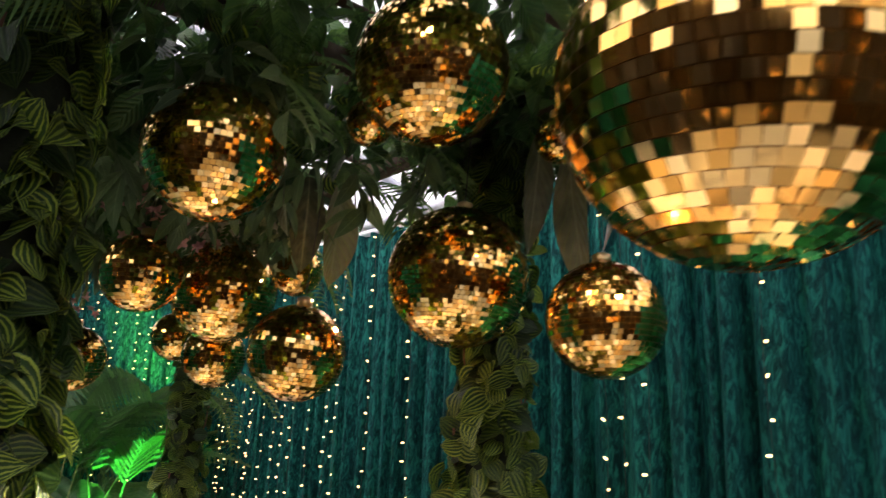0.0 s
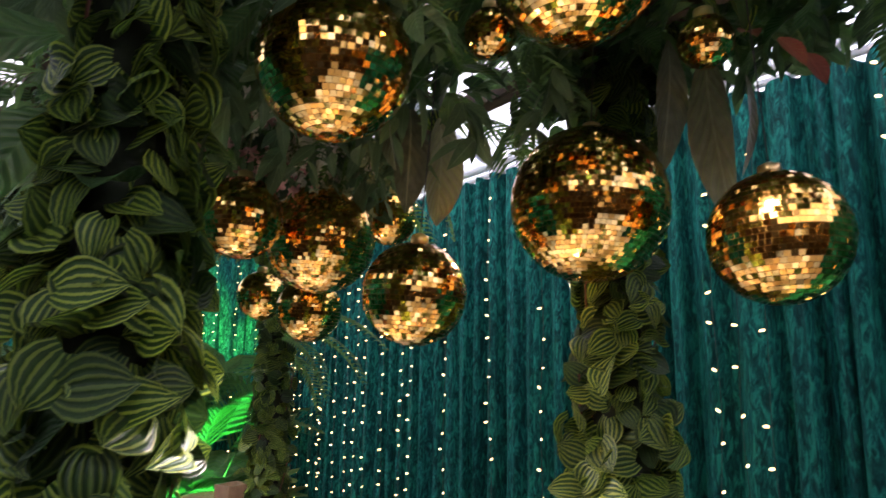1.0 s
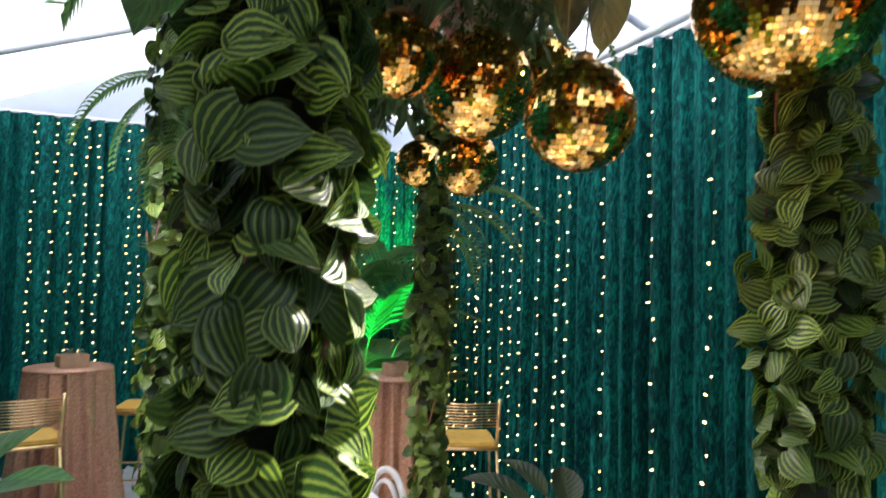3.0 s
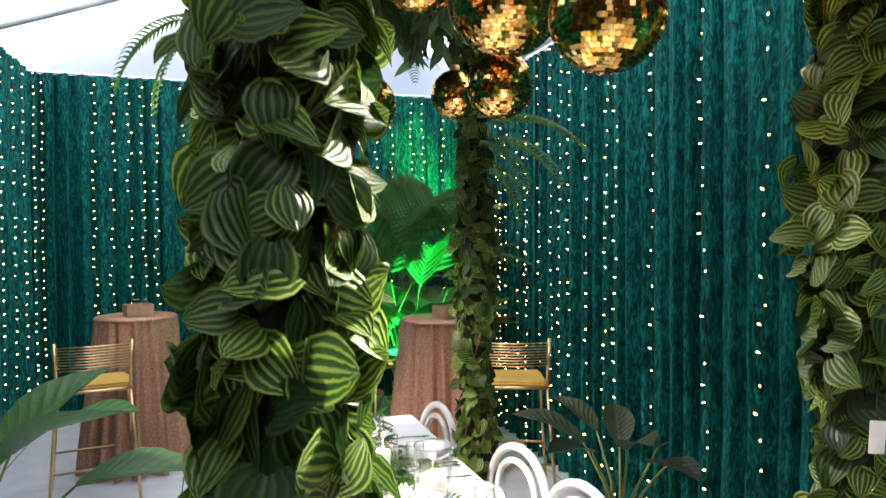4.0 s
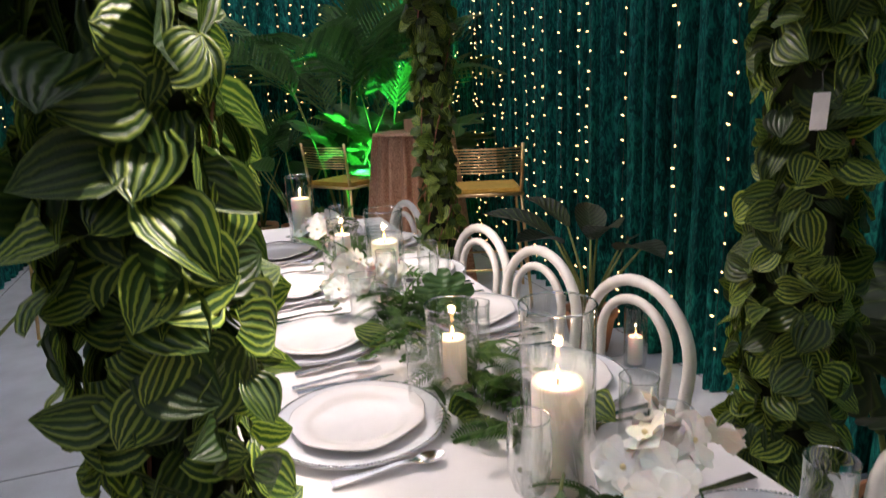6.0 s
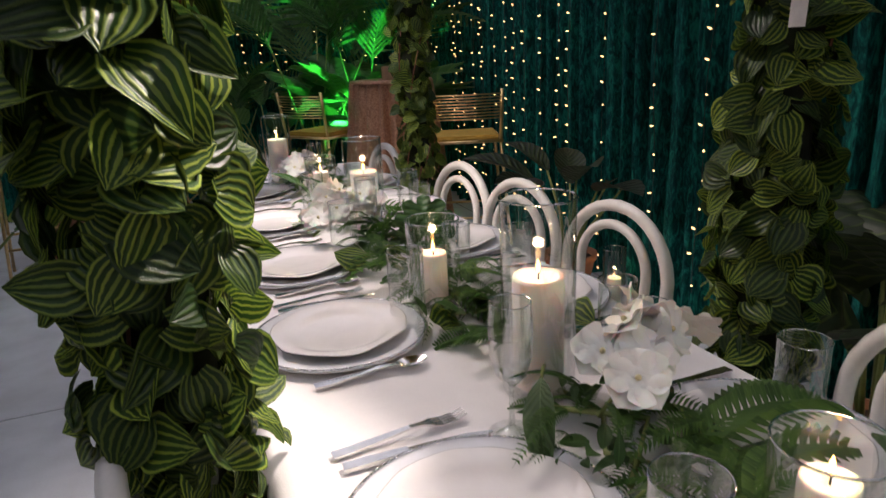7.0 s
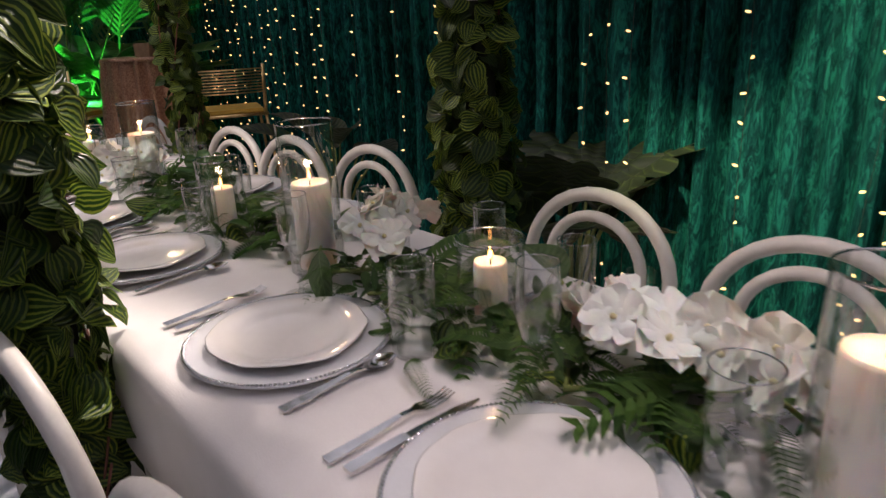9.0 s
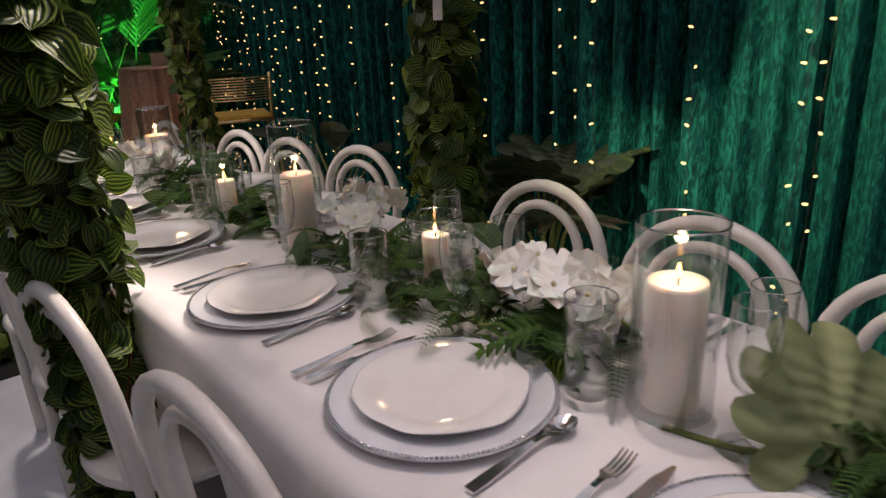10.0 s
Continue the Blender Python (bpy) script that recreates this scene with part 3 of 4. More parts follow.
def canopy():
    """The roof of leaves on the four pillars."""
    rng = random.Random(77)
    ob = thing("leaf_canopy", "dense dark canopy of mixed leaves and fronds on a timber frame", "canopy")
    z = 2.70
    for a, b in (((0.63, 0.2), (0.63, 3.2)), ((1.70, 0.2), (1.70, 3.2)), ((0.5, 1.3), (1.85, 1.3)), ((0.5, 3.05), (1.85, 3.05)), ((0.5, 0.3), (1.85, 0.3))):
        part("beam", Geo().box((min(a[0], b[0]) - 0.025, min(a[1], b[1]) - 0.025, z - 0.03), (max(a[0], b[0]) + 0.025, max(a[1], b[1]) + 0.025, z + 0.03), 0.004), BARK, ob, "dark timber beam")
    lattice = Geo()
    for k in range(12):
        y = 0.4 + k * 0.25
        lattice.tube([(0.55, y, z + 0.05), (1.2, y + 0.04, z + 0.07), (1.8, y, z + 0.05)], 0.012, 6)
    part("lattice", lattice, BARK, ob, "dark twig lattice", kind="stuff")

    def open_spot(p):
        # ragged gaps along the open side of the canopy
        gap = noise.noise(Vector((p.x * 2.1, p.y * 1.9, 3.3))) + 0.35 * (p.x - 1.2)
        low = 2.66 if p.y < 0.95 else 2.66 - 0.15 * min(1.0, (p.y - 0.95) / 0.5)
        if (p.x < 0.62 and p.y > 1.55) or (p.x > 1.48 and 1.45 < p.y < 2.9):
            return False
        return gap < 0.50 and p.z > low and all((p - Vector(c)).length > r + 0.07 for c, r in BALLS)

    full = ((0.45, 0.15, 2.40), (1.86, 3.30, 2.86))
    part("small_leaves", scatter([OVAL, LANCE], full, 9500, (0.045, 0.10), rng, keep=open_spot), SPRIG, ob, "small dark green leaves", kind="stuff")
    part("broad_leaves", scatter([OVAL], full, 1900, (0.09, 0.15), rng, keep=open_spot), BROADLEAF, ob, "broad dark green leaves", kind="stuff")
    part("fern_fronds", scatter([FROND_FERN], ((0.45, 0.2, 2.46), (1.86, 3.3, 2.76)), 620, (0.12, 0.24), rng, 0.5, keep=open_spot), FERN, ob, "green fern fronds", kind="stuff")
    part("palm_fronds", scatter([FROND_PALM], ((0.5, 0.4, 2.56), (1.8, 3.3, 2.70)), 34, (0.25, 0.40), rng, 0.25, keep=open_spot), PALM, ob, "feathery palm fronds", kind="stuff")
    part("watermelon_leaves", scatter(HEARTS, ((0.45, 0.9, 2.46), (1.86, 3.3, 2.7)), 420, (0.07, 0.10), rng, keep=open_spot), WATERMELON, ob, "striped watermelon leaves", kind="stuff")
    part('outer_leaves', scatter([OVAL, LANCE], ((1.62, 0.55, 2.66), (2.12, 1.6, 2.92)), 1300, (0.06, 0.12), rng), SPRIG, ob, 'small leaves spilling over the canopy edge', kind='stuff')
    olive = Geo()
    for k in range(120):
        p = Vector((rng.uniform(0.62, 1.44), rng.uniform(1.15, 3.2), rng.uniform(2.48, 2.58)))
        pts = [p + Vector((0.02 * q * math.sin(k), 0.02 * q * math.cos(k), -0.035 * q)) for q in range(4)]
        olive.tube(pts, 0.003, 4)
        for q in range(9):
            d = Vector((rng.uniform(-1, 1), rng.uniform(-1, 1), rng.uniform(-1.2, -0.1)))
            olive.put(*LANCE, aim(pts[q % 4], d, rng.uniform(-1, 1), rng.uniform(0.07, 0.13)))
    part("olive_foliage", olive, OLIVE, ob, "grey-green olive sprigs", kind="stuff")

    def hanging(p, d, size, material, label, shape=OVAL, roll=0.0):
        part("hanging_leaf", Geo().put(*shape, aim(p, d, roll, size)), material, ob, label)

    for p, d, s, r in (((1.33, 1.56, 2.52), (0.0, -0.06, -1), 0.24, 0.3), ((1.43, 1.58, 2.53), (0.10, 0.0, -1), 0.28, -0.5), ((1.51, 1.63, 2.54), (0.05, 0.02, -1), 0.26, 1.0),
                       ((1.24, 1.50, 2.52), (-0.15, 0, -1), 0.18, 0.2)):
        hanging(p, d, s, MAGNOLIA, "long drooping magnolia leaf", MAGNO, r)
    for p, d, s, r in (((1.74, 1.05, 2.60), (-0.12, -0.05, -1), 0.40, 0.4), ((1.68, 1.10, 2.62), (-0.10, -0.1, -1), 0.30, -0.4), ((1.84, 1.02, 2.56), (0.25, 0, -1), 0.22, 0.8)):
        hanging(p, d, s, MAGNOLIA, "long drooping brown-green leaf", NARROW, r)
    for p, d in (((1.74, 0.90, 2.56), (0.6, -0.3, -0.3)), ((1.80, 0.88, 2.54), (0.7, -0.2, -0.4)), ((1.70, 0.95, 2.58), (-0.4, -0.5, -0.2))):
        hanging(p, d, 0.075, RED_LEAF, "small red leaf")
    for p, d, s in (((0.60, 1.05, 2.40), (-0.75, 0.25, 0.0), 0.32), ((0.58, 1.02, 2.46), (-0.9, 0.35, 0.15), 0.34), ((0.60, 1.22, 2.42), (-0.6, 0.75, -0.1), 0.42),
                    ((0.62, 0.95, 2.40), (-0.8, -0.35, 0.1), 0.34), ((0.6, 1.3, 2.30), (-0.85, 0.5, -0.45), 0.28)):
        hanging(p, d, s, PALM, "arching palm frond", FROND_PALM)
    for p, d, s in (((0.58, 1.10, 2.26), (-0.8, 0.5, -0.15), 0.26), ((0.55, 1.16, 2.20), (-0.9, 0.2, -0.35), 0.24), ((0.60, 1.24, 2.22), (-0.5, 0.8, -0.4), 0.22)):
        hanging(p, d, s, BROADLEAF, "broad pointed leaf", OVAL)
    for p, d, s in (((0.62, 3.0, 2.45), (-0.7, -0.2, -0.5), 0.40), ((0.55, 3.05, 2.5), (-1, 0.1, -0.4), 0.40), ((0.65, 2.95, 2.42), (-0.35, -0.6, -0.8), 0.36), ((0.6, 3.1, 2.35), (-0.5, 0.5, -0.7), 0.36), ((0.58, 3.0, 2.36), (-0.3, -0.3, -1), 0.42)):
        hanging(p, d, s, FERN, "bright green fern frond", FROND_FERN)
    for p, d, s in (((1.60, 2.87, 2.10), (0.6, -0.4, 0.1), 0.42), ((1.62, 2.90, 2.06), (0.8, -0.1, -0.1), 0.40), ((1.58, 2.84, 2.04), (0.35, -0.7, -0.3), 0.32), ((1.64, 2.92, 1.98), (0.8, 0.2, -0.5), 0.32)):
        hanging(p, d, s, FERN, "feathery fern frond", FROND_FERN)
    for p, d, s in (((1.45, 1.95, 2.46), (0.8, -0.1, -0.35), 0.30), ((1.50, 2.1, 2.44), (0.9, 0.2, -0.3), 0.32), ((1.42, 1.8, 2.46), (0.6, -0.5, -0.4), 0.26)):
        hanging(p, d, s, FERN, "feathery green frond", FROND_FERN)
    return ob


def blossom(g, p, size, rng):
    for k in range(5):
        a = k * 1.2566 + rng.uniform(-0.2, 0.2)
        g.put(*OVAL, Matrix.Translation(p) @ Euler((rng.uniform(0.2, 0.9), 0, a)).to_matrix().to_4x4() @ Matrix.Scale(size, 4))


def flower_cluster(p, material, label, seed, count, spread, size):
    rng = random.Random(seed)
    ob = thing("flower_cluster", label, "flowers", Matrix.Translation(p), "flowers in the canopy")
    petals, leaves = Geo(), Geo()
    for k in range(count):
        q = Vector([rng.gauss(0, spread) for _ in range(3)])
        m = Matrix.Translation(q) @ Euler((rng.uniform(-3, 3), rng.uniform(-3, 3), 0)).to_matrix().to_4x4()
        sub = Geo()
        blossom(sub, Vector(), size * rng.uniform(0.7, 1.2), rng)
        petals.put(np.concatenate(sub.v), sub.f, np.concatenate(sub.uv), m)
        leaves.put(*LANCE, aim(q, Vector((rng.uniform(-1, 1), rng.uniform(-1, 1), rng.uniform(-1, 1))), 0, size * 1.6))
    part("petals", petals, material, ob, kind="stuff")
    part("leaves", leaves, SPRIG, ob, "small green leaves", kind="stuff")
    part("stem", Geo().tube([(0, 0, 0), (0.01, 0, 0.06), (0, 0.01, 0.14)], 0.004, 6), STEM, ob)
    return ob


BALLS = [((1.020, 0.327, 2.216), 0.138), ((1.514, 1.185, 2.246), 0.156), ((1.585, 0.853, 2.138), 0.110), ((1.273, 1.441, 2.069), 0.106), ((1.275, 1.889, 2.25), 0.143), ((1.022, 1.776, 2.249), 0.094),
         ((1.413, 2.628, 2.172), 0.088), ((1.342, 2.076, 2.081), 0.092), ((1.52, 1.945, 2.352), 0.078), ((0.959, 1.218, 2.388), 0.122), ((1.237, 0.966, 2.556), 0.138),
         ((1.575, 0.953, 2.52), 0.050), ((1.258, 1.191, 2.53), 0.048), ((1.02, 2.36, 2.06), 0.098), ((0.93, 2.05, 2.03), 0.060)]


# ---- mirror balls ----
def ball_meshes(radius, tile, seed):
    rng = random.Random(seed)
    rows = max(8, int(math.pi * radius / tile))
    tiles = Geo()
    for i in range(rows):
        la = -math.pi / 2 + math.pi * (i + 0.5) / rows
        n = max(4, int(2 * math.pi * radius * math.cos(la) / tile))
        off = rng.uniform(0, 1)
        for j in range(n):
            lo = 2 * math.pi * (j + off) / n
            nn = Vector((math.cos(la) * math.cos(lo), math.cos(la) * math.sin(lo), math.sin(la)))
            d = (nn + Vector([rng.gauss(0, 0.05) for _ in range(3)])).normalized()
            e = Vector((-math.sin(lo), math.cos(lo), 0))
            e = (e - d * e.dot(d)).normalized()
            u = d.cross(e)
            h = math.pi * radius / rows * 0.46
            w = math.pi * radius * math.cos(la) / n * 0.94
            c = nn * radius
            tiles.put([tuple(c + e * (sx * w) + u * (sy * h)) for sx, sy in ((-1, -1), (1, -1), (1, 1), (-1, 1))], [(0, 1, 2, 3)], None, None, False)
    core = Geo().lathe([(0.0001, -radius * 0.985)] + [(radius * 0.985 * math.cos(a), radius * 0.985 * math.sin(a)) for a in np.linspace(-1.5, 1.5, 22)] + [(0.0001, radius * 0.985)], 36)
    return tiles.mesh("mirror_tiles"), core.mesh("core")


CORE_GOLD = plain("dull_gold_core", (0.16, 0.075, 0.018), 0.4, 0.8, 0.2, 60, 0.1)


def mirror_ball(p, radius, tile, seed, hang=2.70):
    size = "large" if radius > 0.13 else "tiny" if radius < 0.07 else "medium"
    ob = thing("mirror_ball", f"{size} gold mirrored disco ball hanging from the leaf canopy", "disco ball", pose(*p, rnd(-4, 4), rnd(-4, 4), rnd(0, 360)), "gold mirror balls")
    tiles, core = ball_meshes(radius, tile, seed)
    part("core", core, CORE_GOLD, ob)
    part("mirror_tiles", tiles, GOLD_MIRROR, ob, "small gold mirror tiles", kind="stuff")
    part("cap", Geo().lathe([(0, 0), (0.018, 0), (0.018, 0.02), (0.006, 0.026), (0, 0.026)], 12, Matrix.Translation((0, 0, radius - 0.006))), GOLD, ob, "gold cap")
    top = max(hang, p[2] + radius + 0.04)
    part("cord", Geo().tube([(0, 0, radius + 0.015), (0, 0, top - p[2])], 0.0015, 5), BLACK, ob, "thin dark cord")
    return ob


def near_ball(p, radius, tile):
    """The ball that comes nearest to the lens: its lower mirror tiles are pieces of their own."""
    rng = random.Random(3)
    ob = thing("mirror_ball", "gold mirrored disco ball with square tiles under the canopy", "disco ball", pose(*p, 3, -2, 20), "gold mirror balls")
    part("core", Geo().lathe([(0.0001, -radius * 0.98)] + [(radius * 0.98 * math.cos(a), radius * 0.98 * math.sin(a)) for a in np.linspace(-1.5, 1.5, 24)] + [(0.0001, radius * 0.98)], 40), CORE_GOLD, ob)
    rows = int(math.pi * radius / tile)
    upper, made = Geo(), 0
    for i in range(rows):
        la = -math.pi / 2 + math.pi * (i + 0.5) / rows
        n = max(4, int(2 * math.pi * radius * math.cos(la) / tile))
        h, w = math.pi * radius / rows * 0.47, math.pi * radius * math.cos(la) / n * 0.95
        me = Geo().box((-w, -h, -0.002), (w, h, 0.0)).mesh("mirror_tile")
        me.materials.append(GOLD_MIRROR)
        for j in range(n):
            lo = 2 * math.pi * (j + 0.37 * i) / n
            nn = Vector((math.cos(la) * math.cos(lo), math.cos(la) * math.sin(lo), math.sin(la)))
            d = (nn + Vector([rng.gauss(0, 0.05) for _ in range(3)])).normalized()
            e = Vector((-math.sin(lo), math.cos(lo), 0))
            e = (e - d * e.dot(d)).normalized()
            m = Matrix.Translation(nn * radius) @ Matrix((e, d.cross(e), d)).transposed().to_4x4()
            if made < 300:
                part("mirror_tile", me, GOLD_MIRROR, ob, m=m)
                made += 1
            else:
                upper.put([(-w, -h, 0), (w, -h, 0), (w, h, 0), (-w, h, 0)], [(0, 1, 2, 3)], None, m, False)
    part("upper_tiles", upper, GOLD_MIRROR, ob, "small gold mirror tiles", kind="stuff")
    part("cord", Geo().tube([(0, 0, radius), (0, 0, 2.70 - p[2])], 0.0015, 5), BLACK, ob, "thin dark cord")
    return ob


def spotlight(p, target, lens, label):
    ob = thing("spotlight", label, "spotlight", look(p, target), "small event spotlights")
    part("housing", Geo().lathe([(0, 0.10), (0.026, 0.10), (0.034, 0.06), (0.036, 0.02), (0.033, 0.02), (0.030, 0.05), (0, 0.06)], 20), BLACK, ob, "black metal housing")
    part("lens", Geo().lathe([(0, 0.024), (0.031, 0.024)], 20), lens, ob, "bright glowing lens")
    part("bracket", Geo().tube([(-0.038, 0, 0.05), (-0.038, 0, 0.13), (0.038, 0, 0.13), (0.038, 0, 0.05)], 0.003, 6), BLACK, ob, "thin black bracket")
    return ob


# ---- the banquet table ----
X0, X1, Y0, Y1, TABLE = 0.768, 1.545, -1.1, 3.62, 0.752
LEFT_CHAIRS, RIGHT_CHAIRS = (0.10, 0.58, 1.12, 1.60, 2.07), (-0.02, 0.426, 0.926, 1.815, 2.231, 2.652, 3.36)


def banquet_table():
    ob = thing("banquet_table", "long banquet table hidden under a white cloth", "table")
    part("tabletop", Geo().box((X0 + 0.02, Y0 + 0.02, TABLE - 0.034), (X1 - 0.02, Y1 - 0.02, TABLE - 0.006), 0.004), WOODEN, ob, "plain timber tabletop")
    for x in (X0 + 0.12, X1 - 0.12):
        for y in (Y0 + 0.2, 1.4, Y1 - 0.2):
            part("leg", Geo().tube([(x, y, 0), (x, y, TABLE - 0.034)], 0.018, 10), BLACK, ob)
    g, rows = Geo(), 240
    prof = []
    for k in range(10):
        prof.append((0, 0.03 + (TABLE - 0.06) * k / 9))
    prof += [(0.006, TABLE - 0.012), (0.016, TABLE - 0.003), (0.03, TABLE)]
    verts = []
    for i in range(rows + 1):
        y = Y0 + (Y1 - Y0) * i / rows
        left, right = [], []
        for inset, z in prof:
            hang = (1 - z / TABLE) ** 0.8
            w = 0.030 * hang * (math.sin(y * 5.3 + 0.6) + 0.6 * math.sin(y * 11.7 + 2))
            low = min(1.0, max(0.0, (0.56 - z) / 0.10))
            tl = 0.21 * low * sum(math.exp(-(((y - c) / 0.20) ** 4)) for c in LEFT_CHAIRS)
            tr = 0.21 * low * sum(math.exp(-(((y - c) / 0.20) ** 4)) for c in RIGHT_CHAIRS)
            left.append((X0 + inset - 0.03 * hang - w + tl, y, z))
            right.append((X1 - inset + 0.03 * hang + 0.8 * w - tr, y, z))
        mid = [(X0 + 0.03 + (X1 - X0 - 0.06) * k / 6, y, TABLE + 0.0012 * math.sin(9 * y + 5 * k)) for k in range(1, 6)]
        verts += left + mid + right[::-1]
    k = 2 * len(prof) + 5
    faces = [(i * k + j, i * k + j + 1, (i + 1) * k + j + 1, (i + 1) * k + j) for i in range(rows) for j in range(k - 1)]
    faces += [tuple(range(k))[::-1], tuple(rows * k + j for j in range(k))]
    solid("tablecloth", g.put(verts, faces), CLOTH, "white linen tablecloth draped over the long table to the floor", "tablecloth")
    return ob


def charger_set(x, y):
    z = TABLE + 0.002
    c = thing("charger_plate", "pearl white charger plate with a silver beaded rim", "plate", Matrix.Translation((x, y, z)) @ Matrix.Scale(1.035, 4), "charger plates")
    part("plate", Geo().lathe([(0, 0), (0.10, 0), (0.118, 0.004), (0.163, 0.011), (0.165, 0.013), (0.160, 0.0145), (0.118, 0.0075), (0.0, 0.005)], 56), CHARGER, c)
    beads = Geo()
    for k in range(160):
        a = 2 * math.pi * k / 160
        beads.lathe([(0, -0.003), (0.0026, -0.001), (0.0028, 0.001), (0.0016, 0.0022), (0, 0.0026)], 6, Matrix.Translation((0.1600 * math.cos(a), 0.1600 * math.sin(a), 0.0150)))
    part("beaded_rim", beads, SILVER, c, "row of silver beads", kind="stuff")
    d = thing("dinner_plate", "glossy white dinner plate with an uneven edge on a charger", "plate", Matrix.Translation((x, y, z + 0.0085)), "dinner plates")
    prof = [(0, 0), (0.078, 0), (0.09, 0.004), (0.128, 0.020), (0.1305, 0.0215), (0.128, 0.023), (0.096, 0.0125), (0.088, 0.0075), (0.074, 0.0045), (0, 0.0042)]
    n, k, verts = 64, len(prof), []
    for i in range(n):
        a = 2 * math.pi * i / n
        wob = 1 + 0.018 * math.sin(3 * a + 1) + 0.010 * math.sin(7 * a) + 0.006 * math.sin(12 * a + 2)
        verts += [(r * (wob if r > 0.1 else 1) * math.cos(a), r * (wob if r > 0.1 else 1) * math.sin(a), 0.72 * zz * (1 + (0.12 * math.sin(5 * a) if r > 0.1 else 0))) for r, zz in prof]
    faces = [(i * k + j, ((i + 1) % n) * k + j, ((i + 1) % n) * k + j + 1, i * k + j + 1) for i in range(n) for j in range(k - 1)]
    part("plate", Geo().put(verts, faces), CHINA, d)
    return c, d


def strip(points, widths, thick=0.0022):
    """A flat bent bar along y: points (y, z), with half widths."""
    verts, faces = [], []
    for (y, z), w in zip(points, widths):
        verts += [(-w, y, z - thick / 2), (w, y, z - thick / 2), (w, y, z + thick), (-w, y, z + thick)]
    for i in range(len(points) - 1):
        a, b = 4 * i, 4 * i + 4
        faces += [(a + j, a + (j + 1) % 4, b + (j + 1) % 4, b + j) for j in range(4)]
    faces += [(3, 2, 1, 0), tuple(4 * (len(points) - 1) + j for j in range(4))]
    return verts, faces


HANDLE = [(0.0, 0.004), (0.03, 0.005), (0.08, 0.008), (0.115, 0.011), (0.135, 0.010)]
HANDLE_W = [0.0085, 0.0085, 0.006, 0.0040, 0.0042]


def fork(m):
    ob = thing("fork", "polished steel dinner fork on white linen", "fork", m, "cutlery")
    part("handle", Geo().put(*strip(HANDLE + [(0.150, 0.008)], HANDLE_W + [0.011]), smooth=False), STEEL, ob)
    for k in range(4):
        x = -0.0095 + 0.0063 * k
        part("tine", Geo().put(*strip([(0.148, 0.008), (0.165, 0.005), (0.185, 0.006), (0.203, 0.011)], [0.0022, 0.0019, 0.0017, 0.0009], 0.0016), None, Matrix.Translation((x, 0, 0)), False), STEEL, ob)
    return ob


def knife(m):
    ob = thing("knife", "polished steel table knife on white linen", "knife", m, "cutlery")
    part("handle", Geo().put(*strip([(0, 0.004), (0.03, 0.005), (0.09, 0.006)], [0.0085, 0.0085, 0.0075], 0.004), smooth=False), STEEL, ob)
    part("blade", Geo().put(*strip([(0.09, 0.006), (0.12, 0.005), (0.18, 0.004), (0.215, 0.004)], [0.0075, 0.0095, 0.009, 0.002], 0.0012), smooth=False), STEEL, ob)
    return ob


def spoon(m):
    ob = thing("spoon", "polished steel dessert spoon on white linen", "spoon", m, "cutlery")
    part("handle", Geo().put(*strip(HANDLE + [(0.145, 0.007)], HANDLE_W + [0.005]), smooth=False), STEEL, ob)
    verts, faces = [], []
    for i in range(9):
        t = i / 8
        w = 0.0185 * math.sin(math.pi * (0.06 + 0.90 * t)) ** 0.6
        for j in range(7):
            s = j / 3 - 1
            verts.append((s * w, 0.143 + 0.056 * t, 0.009 - 0.008 * (1 - s * s) * math.sin(math.pi * t) + 0.002 * t))
    faces = [(i * 7 + j, i * 7 + j + 1, (i + 1) * 7 + j + 1, (i + 1) * 7 + j) for i in range(8) for j in range(6)]
    part("bowl", Geo().put(verts, faces), STEEL, ob)
    return ob


def tumbler(x, y, r=0.034, h=0.125):
    ob = thing("tumbler", "clear straight water glass standing on the table", "glass", Matrix.Translation((x, y, TABLE + 0.002)), "drinking glasses")
    part("bowl", Geo().lathe([(0, 0), (r * 0.94, 0), (r * 0.98, 0.004), (r, h)], 32), GLASS, ob)
    part("rim", Geo().tube([(r * math.cos(a), r * math.sin(a), h) for a in np.linspace(0, 2 * math.pi, 33)[:-1]], 0.0011, 5, closed=True), GLASS_RIM, ob)
    return ob


def flute(x, y, h=0.20):
    ob = thing("wine_glass", "clear stemmed champagne glass standing on the table", "glass", Matrix.Translation((x, y, TABLE + 0.002)), "drinking glasses")
    part("foot", Geo().lathe([(0, 0), (0.033, 0.0), (0.034, 0.0015), (0.012, 0.005), (0.005, 0.012), (0, 0.012)], 28), GLASS, ob)
    part("stem", Geo().lathe([(0.005, 0.011), (0.0036, 0.03), (0.0036, 0.065), (0.006, 0.078)], 14), GLASS, ob)
    part("rim", Geo().tube([(0.028 * math.cos(a), 0.028 * math.sin(a), h) for a in np.linspace(0, 2 * math.pi, 33)[:-1]], 0.001, 5, closed=True), GLASS_RIM, ob)
    part("bowl", Geo().lathe([(0.0, 0.076), (0.008, 0.078), (0.022, 0.095), (0.030, 0.125), (0.031, 0.16), (0.028, h)], 32), GLASS, ob)
    return ob


